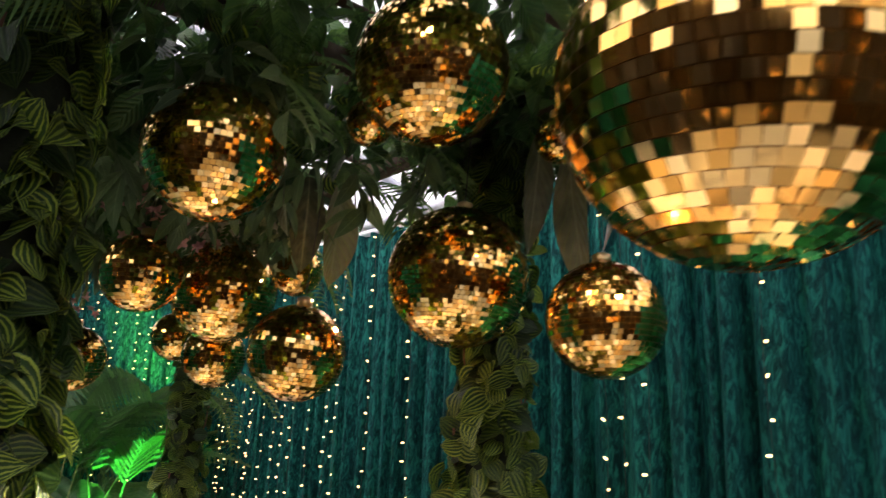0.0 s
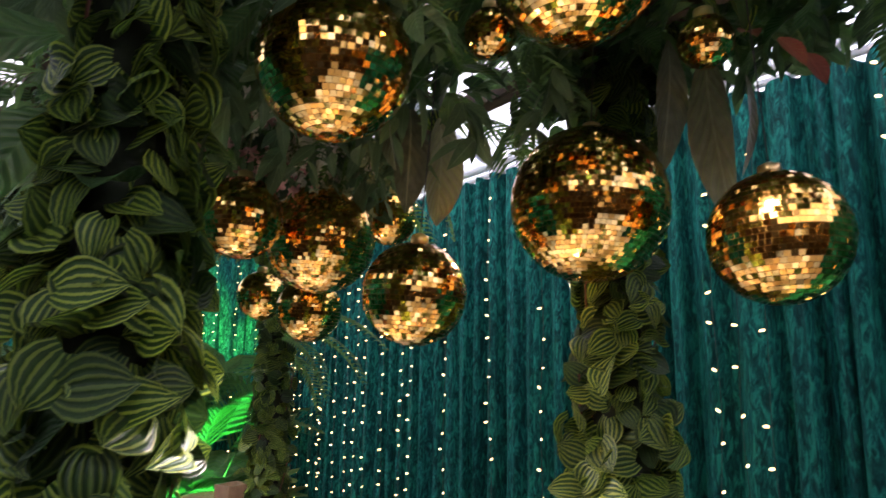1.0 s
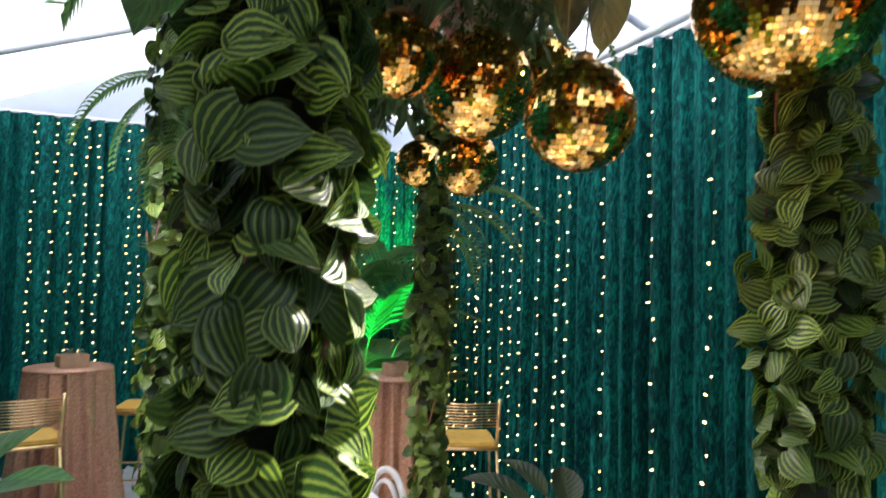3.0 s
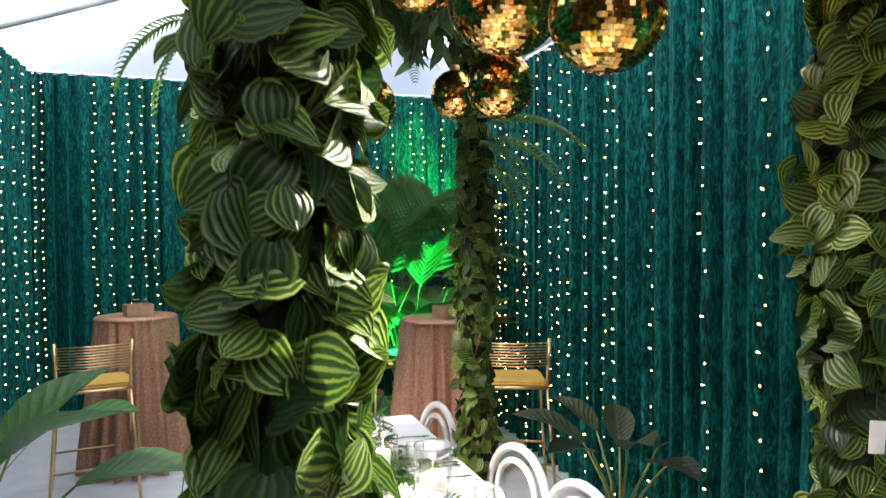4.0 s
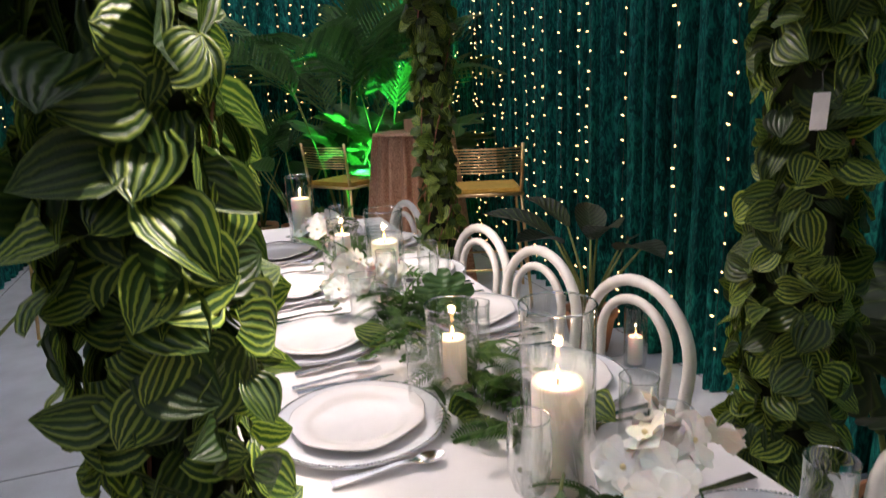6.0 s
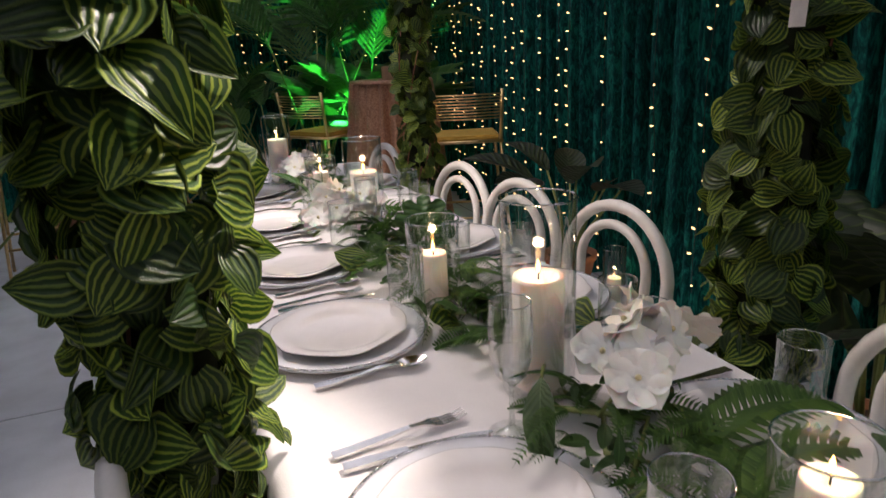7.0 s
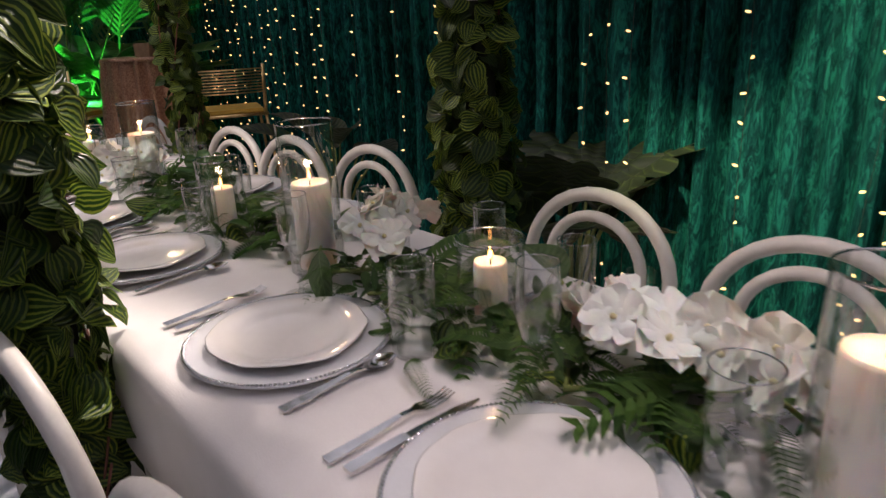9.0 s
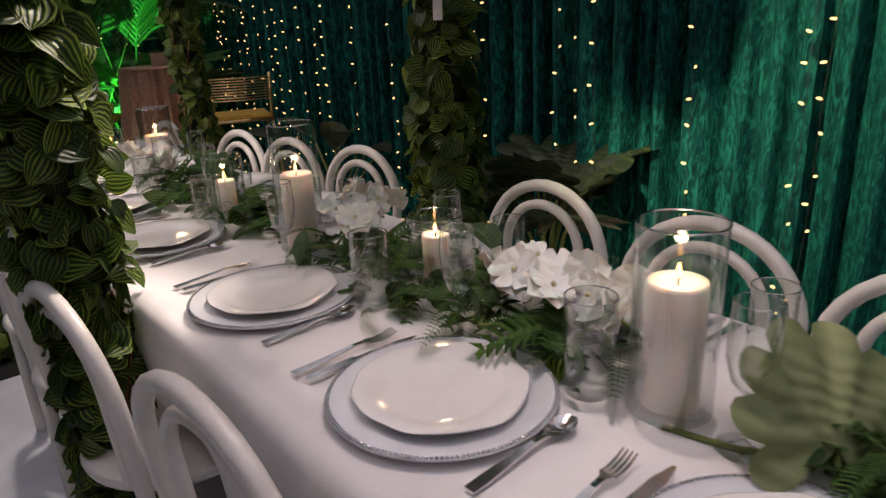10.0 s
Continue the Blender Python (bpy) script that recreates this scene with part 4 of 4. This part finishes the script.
def candle_holder(x, y, ground, candle_r, candle_h, glass_r, glass_h, where):
    ob = thing("candle_holder", f"lit white candle in a clear glass cylinder on {where}", "candle", Matrix.Translation((x, y, ground)), "candles in glass cylinders")
    r = glass_r
    part("glass_cylinder", Geo().lathe([(0, 0), (r - 0.003, 0), (r, 0.003), (r, glass_h)], 40), GLASS, ob, "clear glass cylinder")
    part("rim", Geo().tube([(r * math.cos(a), r * math.sin(a), glass_h) for a in np.linspace(0, 2 * math.pi, 41)[:-1]], 0.0016, 6, closed=True), GLASS_RIM, ob)
    z, c = 0.0105, candle_r
    can = part("candle", Geo().lathe([(0, z), (c * 0.97, z), (c, z + 0.004), (c * 1.0, z + candle_h * 0.5), (c * 0.995, z + candle_h - 0.006), (c * 0.95, z + candle_h), (c * 0.75, z + candle_h - 0.003), (c * 0.3, z + candle_h - 0.006), (0, z + candle_h - 0.007)], 32), WAX, ob, "white wax candle")
    part("wick", Geo().tube([(0, 0, z + candle_h - 0.008), (0.001, 0, z + candle_h + 0.006)], 0.0012, 5), WICK, can, "burnt wick")
    glim = bpy.data.lights.new("candle_light", "POINT")
    glim.energy, glim.color, glim.shadow_soft_size = 0.30, (1.0, 0.66, 0.34), 0.008
    lit = new("candle_light", glim)
    lit.location = (x, y, ground + z + candle_h + 0.03)
    part("flame", Geo().lathe([(0, 0), (0.0026, 0.003), (0.0036, 0.008), (0.0028, 0.014), (0.0010, 0.020), (0, 0.023)], 10, Matrix.Translation((0, 0, z + candle_h + 0.003))), FLAME, can, "small yellow flame")
    return ob


def orchid(x, y, z, turn, count, seed, length=0.26):
    rng = random.Random(seed)
    ob = thing("orchid_spray", "spray of white orchids lying on the greenery", "flowers", pose(x, y, z, 0, 0, turn), "white orchid sprays")
    pts = [(0.02 * math.sin(3 * t), length * t, 0.05 * math.sin(math.pi * t)) for t in np.linspace(0, 1, 8)]
    part("stem", Geo().tube(pts, 0.0035, 6), STEM, ob, "olive green stem")
    for k in range(count):
        t = (k + 0.6) / count
        c = Vector((0.028 * (-1) ** k + rng.uniform(-0.02, 0.02), length * t, 0.035 + 0.05 * math.sin(math.pi * t) + rng.uniform(-0.01, 0.02)))
        face = Euler((rng.uniform(0.2, 1.2), rng.uniform(-0.8, 0.8), rng.uniform(-2.5, 2.5))).to_matrix().to_4x4()
        g = Geo()
        for q in range(5):
            a = q * 1.2566
            wide = 1.0 if q in (1, 4) else 0.8
            g.put(*blade(0.86 * wide, 6, 4, 0.30, 0.35, "oval", 0.16), Matrix.Rotation(a, 4, "Z") @ Matrix.Rotation(0.22, 4, "X") @ Matrix.Scale(0.044, 4))
        f = part("blossom", g, PETAL, ob, "white orchid blossom", Matrix.Translation(c) @ face)
        part("lip", Geo().lathe([(0, 0.0), (0.003, 0.002), (0.0045, 0.006), (0.003, 0.010), (0, 0.011)], 8), LIP, f, "yellowish lip")
    return ob


def runner(y0, y1, seed):
    """Loose greenery laid along the middle of the table."""
    rng = random.Random(seed)
    ob = thing("table_garland", "garland of ferns, olive stems and striped leaves laid along the table", "garland", Matrix.Translation((1.205, y0, TABLE)), "table greenery")
    ln = y1 - y0
    fern, small, hearts, stems = Geo(), Geo(), Geo(), Geo()
    for k in range(int(ln * 70)):
        p = Vector((rng.gauss(0.0, 0.045), rng.uniform(0, ln), rng.uniform(0.012, 0.07)))
        d = Vector((rng.uniform(-1, 1), rng.uniform(-1, 1), rng.uniform(-0.1, 0.35)))
        fern.put(*rng.choice((FROND_FERN, FROND_FERN, FROND_FERN, FROND_CUT)), aim(p, d, rng.uniform(-0.5, 0.5), rng.uniform(0.08, 0.15)))
    for k in range(int(ln * 150)):
        p = Vector((rng.gauss(0.0, 0.05), rng.uniform(0, ln), rng.uniform(0.006, 0.06)))
        d = Vector((rng.uniform(-1, 1), rng.uniform(-1, 1), rng.uniform(-0.2, 0.7)))
        small.put(*rng.choice((LANCE, OVAL)), aim(p, d, rng.uniform(-1, 1), rng.uniform(0.022, 0.05)))
    for k in range(int(ln * 14)):
        p = Vector((rng.gauss(0.0, 0.06), rng.uniform(0, ln), rng.uniform(0.01, 0.05)))
        d = Vector((rng.uniform(-1, 1), rng.uniform(-1, 1), rng.uniform(0, 0.5)))
        hearts.put(*rng.choice(HEARTS), aim(p, d, rng.uniform(-0.5, 0.5), rng.uniform(0.06, 0.09)))
    for k in range(max(2, int(ln * 4))):
        y = rng.uniform(0, ln * 0.8)
        pts = [(rng.gauss(0, 0.035), y + 0.09 * q, 0.02 + 0.02 * math.sin(q + k)) for q in range(5)]
        stems.tube(pts, 0.0045, 6)
    part("fern_fronds", fern, FERN, ob, "green fern fronds", kind="stuff")
    part("small_leaves", small, SPRIG, ob, "small dark leaves", kind="stuff")
    part("striped_leaves", hearts, WATERMELON, ob, "striped watermelon leaves", kind="stuff")
    part("stem_bundle", stems, STEM, ob, "olive green stems", kind="stuff")
    return ob


def big_leaf(p, d, size, shape, material, label, roll=0.0):
    ob = thing("loose_leaf", label, "leaf", Matrix.Translation(p), "large leaves laid on the table")
    part("leaf_blade", Geo().put(*shape, aim((0, 0, 0), d, roll, size)), material, ob)
    part("leaf_stalk", Geo().tube([(0, 0, 0), tuple(-Vector(d).normalized() * size * 0.35 - Vector((0, 0, 0.02)))], 0.003, 6), STEM, ob)
    return ob


# ---- bentwood chairs ----
def chair_parts():
    """A white bentwood chair facing +y, its seat centre over the origin."""
    ob = thing("bentwood_chair", "white painted bentwood chair with a double hooped back", "chair", group="chairs at the banquet table")
    part("seat", Geo().lathe([(0, 0.445), (0.185, 0.445), (0.205, 0.452), (0.208, 0.462), (0.200, 0.472), (0.17, 0.468), (0, 0.464)], 40), PAINT, ob)
    part("seat_ring", Geo().tube([(0.165 * math.cos(a), 0.165 * math.sin(a), 0.25) for a in np.linspace(0, 2 * math.pi, 33)[:-1]], 0.010, 8, closed=True), PAINT, ob)

    def hoop(half, top, foot, lean):
        pts = [(-half * 0.80, -0.165, foot), (-half * 0.86, -0.165, 0.47), (-half * 0.97, -0.165 - lean * 0.30, 0.58)]
        for a in np.linspace(math.pi * 1.02, -math.pi * 0.02, 17):
            z = (top - half * 0.92) + half * 0.92 * math.sin(a)
            pts.append((half * math.cos(a), -0.165 - lean * (z - 0.45) / 0.42, z))
        pts += [(half * 0.97, -0.165 - lean * 0.30, 0.58), (half * 0.86, -0.165, 0.47), (half * 0.80, -0.165, foot)]
        return pts

    part("outer_hoop", Geo().tube(hoop(0.200, 0.850, 0.005, 0.040), 0.0165, 10), PAINT, ob)
    part("inner_hoop", Geo().tube([p for p in hoop(0.130, 0.800, 0.46, 0.030)], 0.0135, 10), PAINT, ob)
    for s in (-1, 1):
        part("leg", Geo().tube([(s * 0.13, 0.13, 0.45), (s * 0.155, 0.16, 0.22), (s * 0.17, 0.18, 0.003)], [0.017, 0.0145, 0.012], 10), PAINT, ob)
    return ob


# ---- bar tables, stools, plants and lanterns ----
def bar_table(x, y):
    ob = thing("cocktail_table", "tall cocktail table under a rose gold sequinned cloth", "table", Matrix.Translation((x, y, 0)), "sequinned cocktail tables")
    n, rows, verts = 170, 14, []
    for j in range(rows + 1):
        t = j / rows
        for i in range(n):
            a = 2 * math.pi * i / n
            r = 0.265 + 0.085 * (1 - t) + (0.042 * (1 - t) + 0.012) * math.sin(17 * a + 1.4 * math.sin(3 * a)) + 0.008 * math.sin(31 * a + 4 * t)
            verts.append((r * math.cos(a), r * math.sin(a), 0.01 + 1.07 * t))
    faces = [(j * n + i, j * n + (i + 1) % n, (j + 1) * n + (i + 1) % n, (j + 1) * n + i) for j in range(rows) for i in range(n)]
    part("sequin_cloth", Geo().put(verts, faces), SEQUIN, ob)
    part("tabletop", Geo().lathe([(0, 1.07), (0.27, 1.07), (0.278, 1.082), (0.27, 1.092), (0, 1.092)], 48), SEQUIN, ob, "round sequinned tabletop")
    part("pole", Geo().tube([(0, 0, 0), (0, 0, 1.07)], 0.03, 12), BLACK, ob)
    return ob


def wooden_box(x, y, z):
    ob = thing("wooden_box", "small light timber box on a cocktail table", "box", pose(x, y, z, 0, 0, 20), "timber boxes")
    part("base", Geo().box((-0.09, -0.07, 0), (0.09, 0.07, 0.012), 0.002), WOODEN, ob)
    for a, b in (((-0.09, -0.07, 0.012), (0.09, -0.058, 0.085)), ((-0.09, 0.058, 0.012), (0.09, 0.07, 0.085)), ((-0.09, -0.058, 0.012), (-0.078, 0.058, 0.085)), ((0.078, -0.058, 0.012), (0.09, 0.058, 0.085))):
        part("side", Geo().box(a, b, 0.002), WOODEN, ob)
    return ob


def bar_stool(x, y, turn):
    ob = thing("bar_stool", "gold metal bar stool with a wire back and mustard seat", "stool", pose(x, y, 0, 0, 0, turn), "gold bar stools")
    part("seat", Geo().box((-0.20, -0.19, 0.725), (0.20, 0.19, 0.755), 0.012), YELLOW, ob, "mustard seat pad")
    part("seat_frame", Geo().tube([(-0.21, -0.2, 0.72), (0.21, -0.2, 0.72), (0.21, 0.2, 0.72), (-0.21, 0.2, 0.72)], 0.010, 8, closed=True), GOLD, ob)
    for sx in (-1, 1):
        for sy in (-1, 1):
            part("leg", Geo().tube([(sx * 0.20, sy * 0.19, 0.72), (sx * 0.25, sy * 0.25, 0.0)], 0.010, 8), GOLD, ob)
        part("back_post", Geo().tube([(sx * 0.20, -0.19, 0.72), (sx * 0.21, -0.23, 1.03)], 0.011, 8), GOLD, ob)
    for k in range(9):
        z = 0.86 + 0.018 * k
        part("back_wire", Geo().tube([(-0.205, -0.205 - 0.03 * k / 9, z), (0, -0.245 - 0.03 * k / 9, z), (0.205, -0.205 - 0.03 * k / 9, z)], 0.0045, 6), GOLD, ob)
    part("footrest", Geo().tube([(-0.235, -0.23, 0.25), (0.235, -0.23, 0.25), (0.235, 0.23, 0.25), (-0.235, 0.23, 0.25)], 0.008, 8, closed=True), GOLD, ob)
    return ob


def pot_plant(x, y, kind, height, count, seed, pot=0.16, label="leafy green plant in a terracotta pot", leafage=None):
    rng = random.Random(seed)
    ob = thing("potted_plant", label, "plant", Matrix.Translation((x, y, 0)), "potted plants")
    h = pot * 1.7
    part("pot", Geo().lathe([(0, 0), (pot * 0.72, 0), (pot, h * 0.86), (pot * 1.08, h * 0.86), (pot * 1.08, h), (pot * 0.96, h), (pot * 0.9, h * 0.85), (0, h * 0.85)], 32), TERRACOTTA, ob, "terracotta pot")
    part("soil", Geo().lathe([(0, h * 0.88), (pot * 0.92, h * 0.87)], 24), SOIL, ob)
    for k in range(count):
        a = k * 2.4 + rng.uniform(-0.3, 0.3)
        tilt = rng.uniform(0.12, 0.55) if kind == "palm" else rng.uniform(0.25, 0.8)
        out = Vector((math.cos(a), math.sin(a), 0))
        top = Vector((0, 0, h * 0.85)) + out * height * tilt * 0.5 + Vector((0, 0, height * rng.uniform(0.35, 0.62)))
        base = Vector((out.x * 0.03, out.y * 0.03, h * 0.86))
        midp = (base + top) / 2 - out * 0.03
        stalk = Geo().tube([base, midp, top], [0.010, 0.008, 0.005], 6)
        leaf = part("leaf", Geo().put(*({"palm": FROND_PALM, "broad": OVAL, "cut": MONSTERA}[kind]), aim(top, out * (0.4 + tilt) + Vector((0, 0, 0.9 - 0.6 * tilt)), rng.uniform(-0.3, 0.3), height * rng.uniform(0.42, 0.62) if kind != "broad" else height * rng.uniform(0.4, 0.55))), leafage or (PALM if kind == "palm" else BROADLEAF), ob)
        part("stalk", stalk, STEM, leaf)
    return ob


# ---- put the place together ----
floor = floor_boards()
build_tent()
build_curtains()
build_strings()
banquet_table()

LEFT_Y, RIGHT_Y = (-0.068, 0.437, 0.967, 1.565, 2.03, 2.51, 3.03), (-0.06, 0.46, 0.95, 1.575, 2.04, 2.52, 3.04)
for y in LEFT_Y:
    charger_set(0.985 if y < 1.2 else 0.955, y)
    fork(pose(0.855, y + 0.212, TABLE + 0.002, 0, 0, -90 + rnd(-1, 7)))
    knife(pose(0.862, y + 0.178, TABLE + 0.002, 0, 0, -90 + rnd(-3, 3)))
    spoon(pose(0.870, y - 0.182, TABLE + 0.002, 0, 0, -90 + rnd(-1, 6)))
for y in RIGHT_Y:
    charger_set(1.375, y)
    fork(pose(1.50, y - 0.212, TABLE + 0.002, 0, 0, 90 + rnd(-3, 4)))
    knife(pose(1.50, y - 0.182, TABLE + 0.002, 0, 0, 90 + rnd(-3, 3)))
    spoon(pose(1.50, y + 0.185, TABLE + 0.002, 0, 0, 90 + rnd(-3, 4)))
for x, y in ((1.150, 0.300), (1.108, 0.790), (1.100, 1.58), (1.09, 2.08), (1.10, 2.56), (1.475, 0.985), (1.416, 0.715), (1.415, 0.16), (1.375, 1.185), (1.40, 1.30), (1.30, 1.80), (1.385, 2.30), (1.30, 2.78)):
    tumbler(x, y, 0.037 if x < 1.2 else 0.034, 0.150 if x < 1.2 else 0.125)
for x, y in ((1.136, 0.564), (1.102, 1.129), (1.172, 0.080), (1.165, 2.11), (1.29, 1.46), (1.18, 2.90), (1.30, 2.15), (1.06, 3.38)):
    flute(x, y)
for x, y, big, tall in ((1.190, 0.193, 1, 0.270), (1.255, 0.766, 0, 0.158), (1.200, 1.227, 1, 0.312), (1.180, 1.635, 0, 0.190), (1.205, 2.270, 1, 0.285), (1.17, 2.76, 0, 0.170), (1.09, 3.25, 1, 0.285)):
    if big:
        candle_holder(x, y, TABLE + 0.002, 0.040, 0.180, 0.057, tall, "the banquet table")
    else:
        candle_holder(x, y, TABLE + 0.002, 0.028, 0.108, 0.056, tall, "the banquet table")
for y0, y1, s in ((0.30, 1.16, 1), (1.34, 2.18, 2), (2.36, 3.40, 3), (-0.75, 0.0, 4)):
    runner(y0, y1, s)
for a in ((1.25, 0.24, 0.79, 2, 11, 1, 0.36), (1.19, 1.05, 0.80, -62, 9, 2, 0.24), (1.02, 2.16, 0.80, -70, 10, 3, 0.22), (1.14, 2.80, 0.79, 10, 6, 4, 0.24), (1.14, 3.0, 0.79, 0, 5, 5, 0.2)):
    orchid(*a)
big_leaf((1.185, -0.02, 0.800), (0.55, 0.22, 0.55), 0.25, MONSTERA, PALE, "large pale green split leaf laid on the table", 0.5)
big_leaf((1.30, 2.02, 0.80), (0.1, 0.3, 0.7), 0.17, MONSTERA, BROADLEAF, "large green split leaf on the table")
big_leaf((1.15, 1.13, 0.83), (-0.55, -0.8, -0.25), 0.15, LANCE, OLIVE, "olive green leaf hanging over a plate", 0.4)
big_leaf((1.33, 0.68, 0.84), (0.3, 0.6, 0.25), 0.15, OVAL, OLIVE, "round olive leaf by a candle", 0.2)
big_leaf((1.10, 2.62, 0.82), (-0.4, 0.2, 0.5), 0.15, OVAL, BROADLEAF, "round green leaf on the table", 0.2)
big_leaf((1.22, 0.93, 0.80), (0.80, 0.05, 0.25), 0.28, FROND_FERN, FERN, "green fern frond laid across the table")

chair = chair_parts()
chair.matrix_world = pose(1.50, RIGHT_CHAIRS[0], 0, 0, 0, 90)
for y, x, turn in zip(RIGHT_CHAIRS[1:], (1.53, 1.575, 1.59, 1.52, 1.49, 1.40), (90, 89, 96, 97, 97, 95)):
    copy_thing(chair, pose(x, y, 0, 0, 0, turn))
for y, x, turn in zip(LEFT_CHAIRS[1:], (0.862, 0.806, 0.80, 0.80), (-84, -83, -86, -88)):
    copy_thing(chair, pose(x, y, 0, 0, 0, turn))

hearts = heart_variants()
green_pillar(0.674, 1.195, 2.70, 0.086, 300, 900, 1, hearts, "canopy pillar thick with striped watermelon leaves beside the table", 0.48)
green_pillar(1.772, 1.33, 2.70, 0.098, 300, 850, 2, hearts, "canopy pillar covered in striped leaves between two chairs")
green_pillar(1.612, 2.95, 2.70, 0.078, 0, 1000, 3, hearts, "canopy pillar of small dark leaves at the far end of the table")
green_pillar(0.60, 2.95, 2.70, 0.085, 0, 1000, 4, hearts, "canopy pillar of bright green leaves at the far end of the table")
canopy()
paper = thing("plant_tag", "small white paper tag hanging on a leaf pillar", "tag", pose(1.685, 1.235, 1.315, 6, 0, -30))
part("label_card", Geo().box((-0.013, -0.0008, -0.03), (0.013, 0.0008, 0.03), 0.0004), TAG, paper)
part("tie", Geo().tube([(0, 0, 0.033), (0.004, 0.02, 0.06), (0.02, 0.05, 0.07)], 0.001, 5), BLACK, paper)
flower_cluster((1.03, 1.79, 2.41), PINK, "dusty pink blossoms among the canopy leaves", 1, 40, 0.045, 0.020)
flower_cluster((1.21, 1.84, 2.44), HYDRANGEA, "pale green hydrangea blossoms in the canopy", 2, 130, 0.055, 0.018)
flower_cluster((1.10, 1.68, 2.46), HYDRANGEA, "cream hydrangea blossoms in the canopy", 12, 90, 0.045, 0.018)
flower_cluster((1.33, 1.78, 2.46), PALE, "pale green blossoms among the canopy leaves", 13, 70, 0.05, 0.018)
flower_cluster((1.15, 1.82, 2.40), PINK, "dusty pink blossoms above the mirror balls", 14, 40, 0.03, 0.018)
flower_cluster((1.0, 2.25, 2.20), PINK, "small pink blossoms under the canopy", 3, 12, 0.04, 0.016)

near_ball(*BALLS[0], 0.0125)
for i, (p, r) in enumerate(BALLS[1:]):
    mirror_ball(p, r, 0.0098 if r > 0.07 else 0.0075, i + 1)
spotlight((1.95, 1.55, 2.50), (0.68, 1.20, 1.30), LENS, "small lit spotlight clamped beside the canopy")
spotlight((0.95, 0.70, 2.62), (2.70, 0.70, 0.66), LENS, "small lit spotlight hung under the leaf canopy")
spotlight((1.28, 0.42, 2.56), (1.06, -0.05, 0.75), LENS, "small lit spotlight pointing down at the table")
# housing for the added side lamp, never in view
spotlight((-0.85, 2.40, 2.95), (0.62, 3.05, 1.30), LENS, "unseen spotlight added to brighten the far left pillar")
spotlight((0.713, 2.60, 2.137), (1.1, 1.7, 0.9), LENS, "small lit spotlight under the canopy")
spotlight((1.86, 5.30, 0.20), (2.06, 5.90, 1.55), GREEN_LENS, "green floor spotlight among potted palms")

bar_table(0.03, 5.64)
bar_table(2.07, 4.75)
wooden_box(0.05, 5.6, 1.093)
wooden_box(2.11, 4.70, 1.093)
tumbler_on = [(0.10, 5.62), (0.02, 5.66)]
for x, y in tumbler_on:
    g = tumbler(x, y, 0.03, 0.10)
    g.location.z = 1.107
bar_stool(-0.16, 5.08, 10)
bar_stool(0.52, 5.95, 75)
bar_stool(2.40, 4.28, -20)
bar_stool(1.68, 5.18, -55)
pot_plant(1.79, 6.05, "palm", 2.1, 9, 1, 0.17, "tall feathery palm in a terracotta pot", BROADLEAF)
pot_plant(2.30, 6.30, "palm", 1.9, 11, 2, 0.17, "tall palm lit green in a terracotta pot", BROADLEAF)
pot_plant(2.12, 5.82, "cut", 1.35, 12, 3, 0.16, "split-leaf plant lit green in a terracotta pot")
pot_plant(1.42, 6.20, "broad", 1.1, 8, 4, 0.15, "broad-leafed plant in a terracotta pot by the curtain")
pot_plant(1.10, 6.40, "palm", 1.1, 6, 5, 0.15, "arching palm in a terracotta pot", BROADLEAF)
# these two have near-black leaves, painted as if in shade
pot_plant(2.52, 3.24, "broad", 0.74, 8, 6, 0.13, "broad-leafed plant in a terracotta pot by the curtain", SHADED_LEAF)
pot_plant(2.44, 1.50, "cut", 0.86, 9, 7, 0.12, "split-leaf plant coloured as in shade by the velvet curtain", SHADED_LEAF)
pot_plant(-0.40, 3.45, "broad", 1.15, 8, 8, 0.15, "glossy broad-leafed plant in a terracotta pot")
for x, y, s in ((2.60, 2.96, 0.30), (2.20, 3.38, 0.26), (2.56, 1.28, 0.34)):
    candle_holder(x, y, 0.002, 0.035, 0.24 if s > 0.32 else 0.14, 0.055, s, "the floor")

# floor sheets, with narrow gaps between them, cut at the tent's walls
edges_x = [-1.13] + [-0.86 + 1.22 * k for k in range(4)] + [3.71]
edges_y = [-3.15] + [-1.39 + 2.24 * k for k in range(4)] + [7.15]
for xa, xb in zip(edges_x, edges_x[1:]):
    for ya, yb in zip(edges_y, edges_y[1:]):
        part("board", Geo().box((xa + 0.004, ya + 0.004, -0.004), (xb - 0.004, yb - 0.004, 0.0), 0.0015), FLOOR, floor)
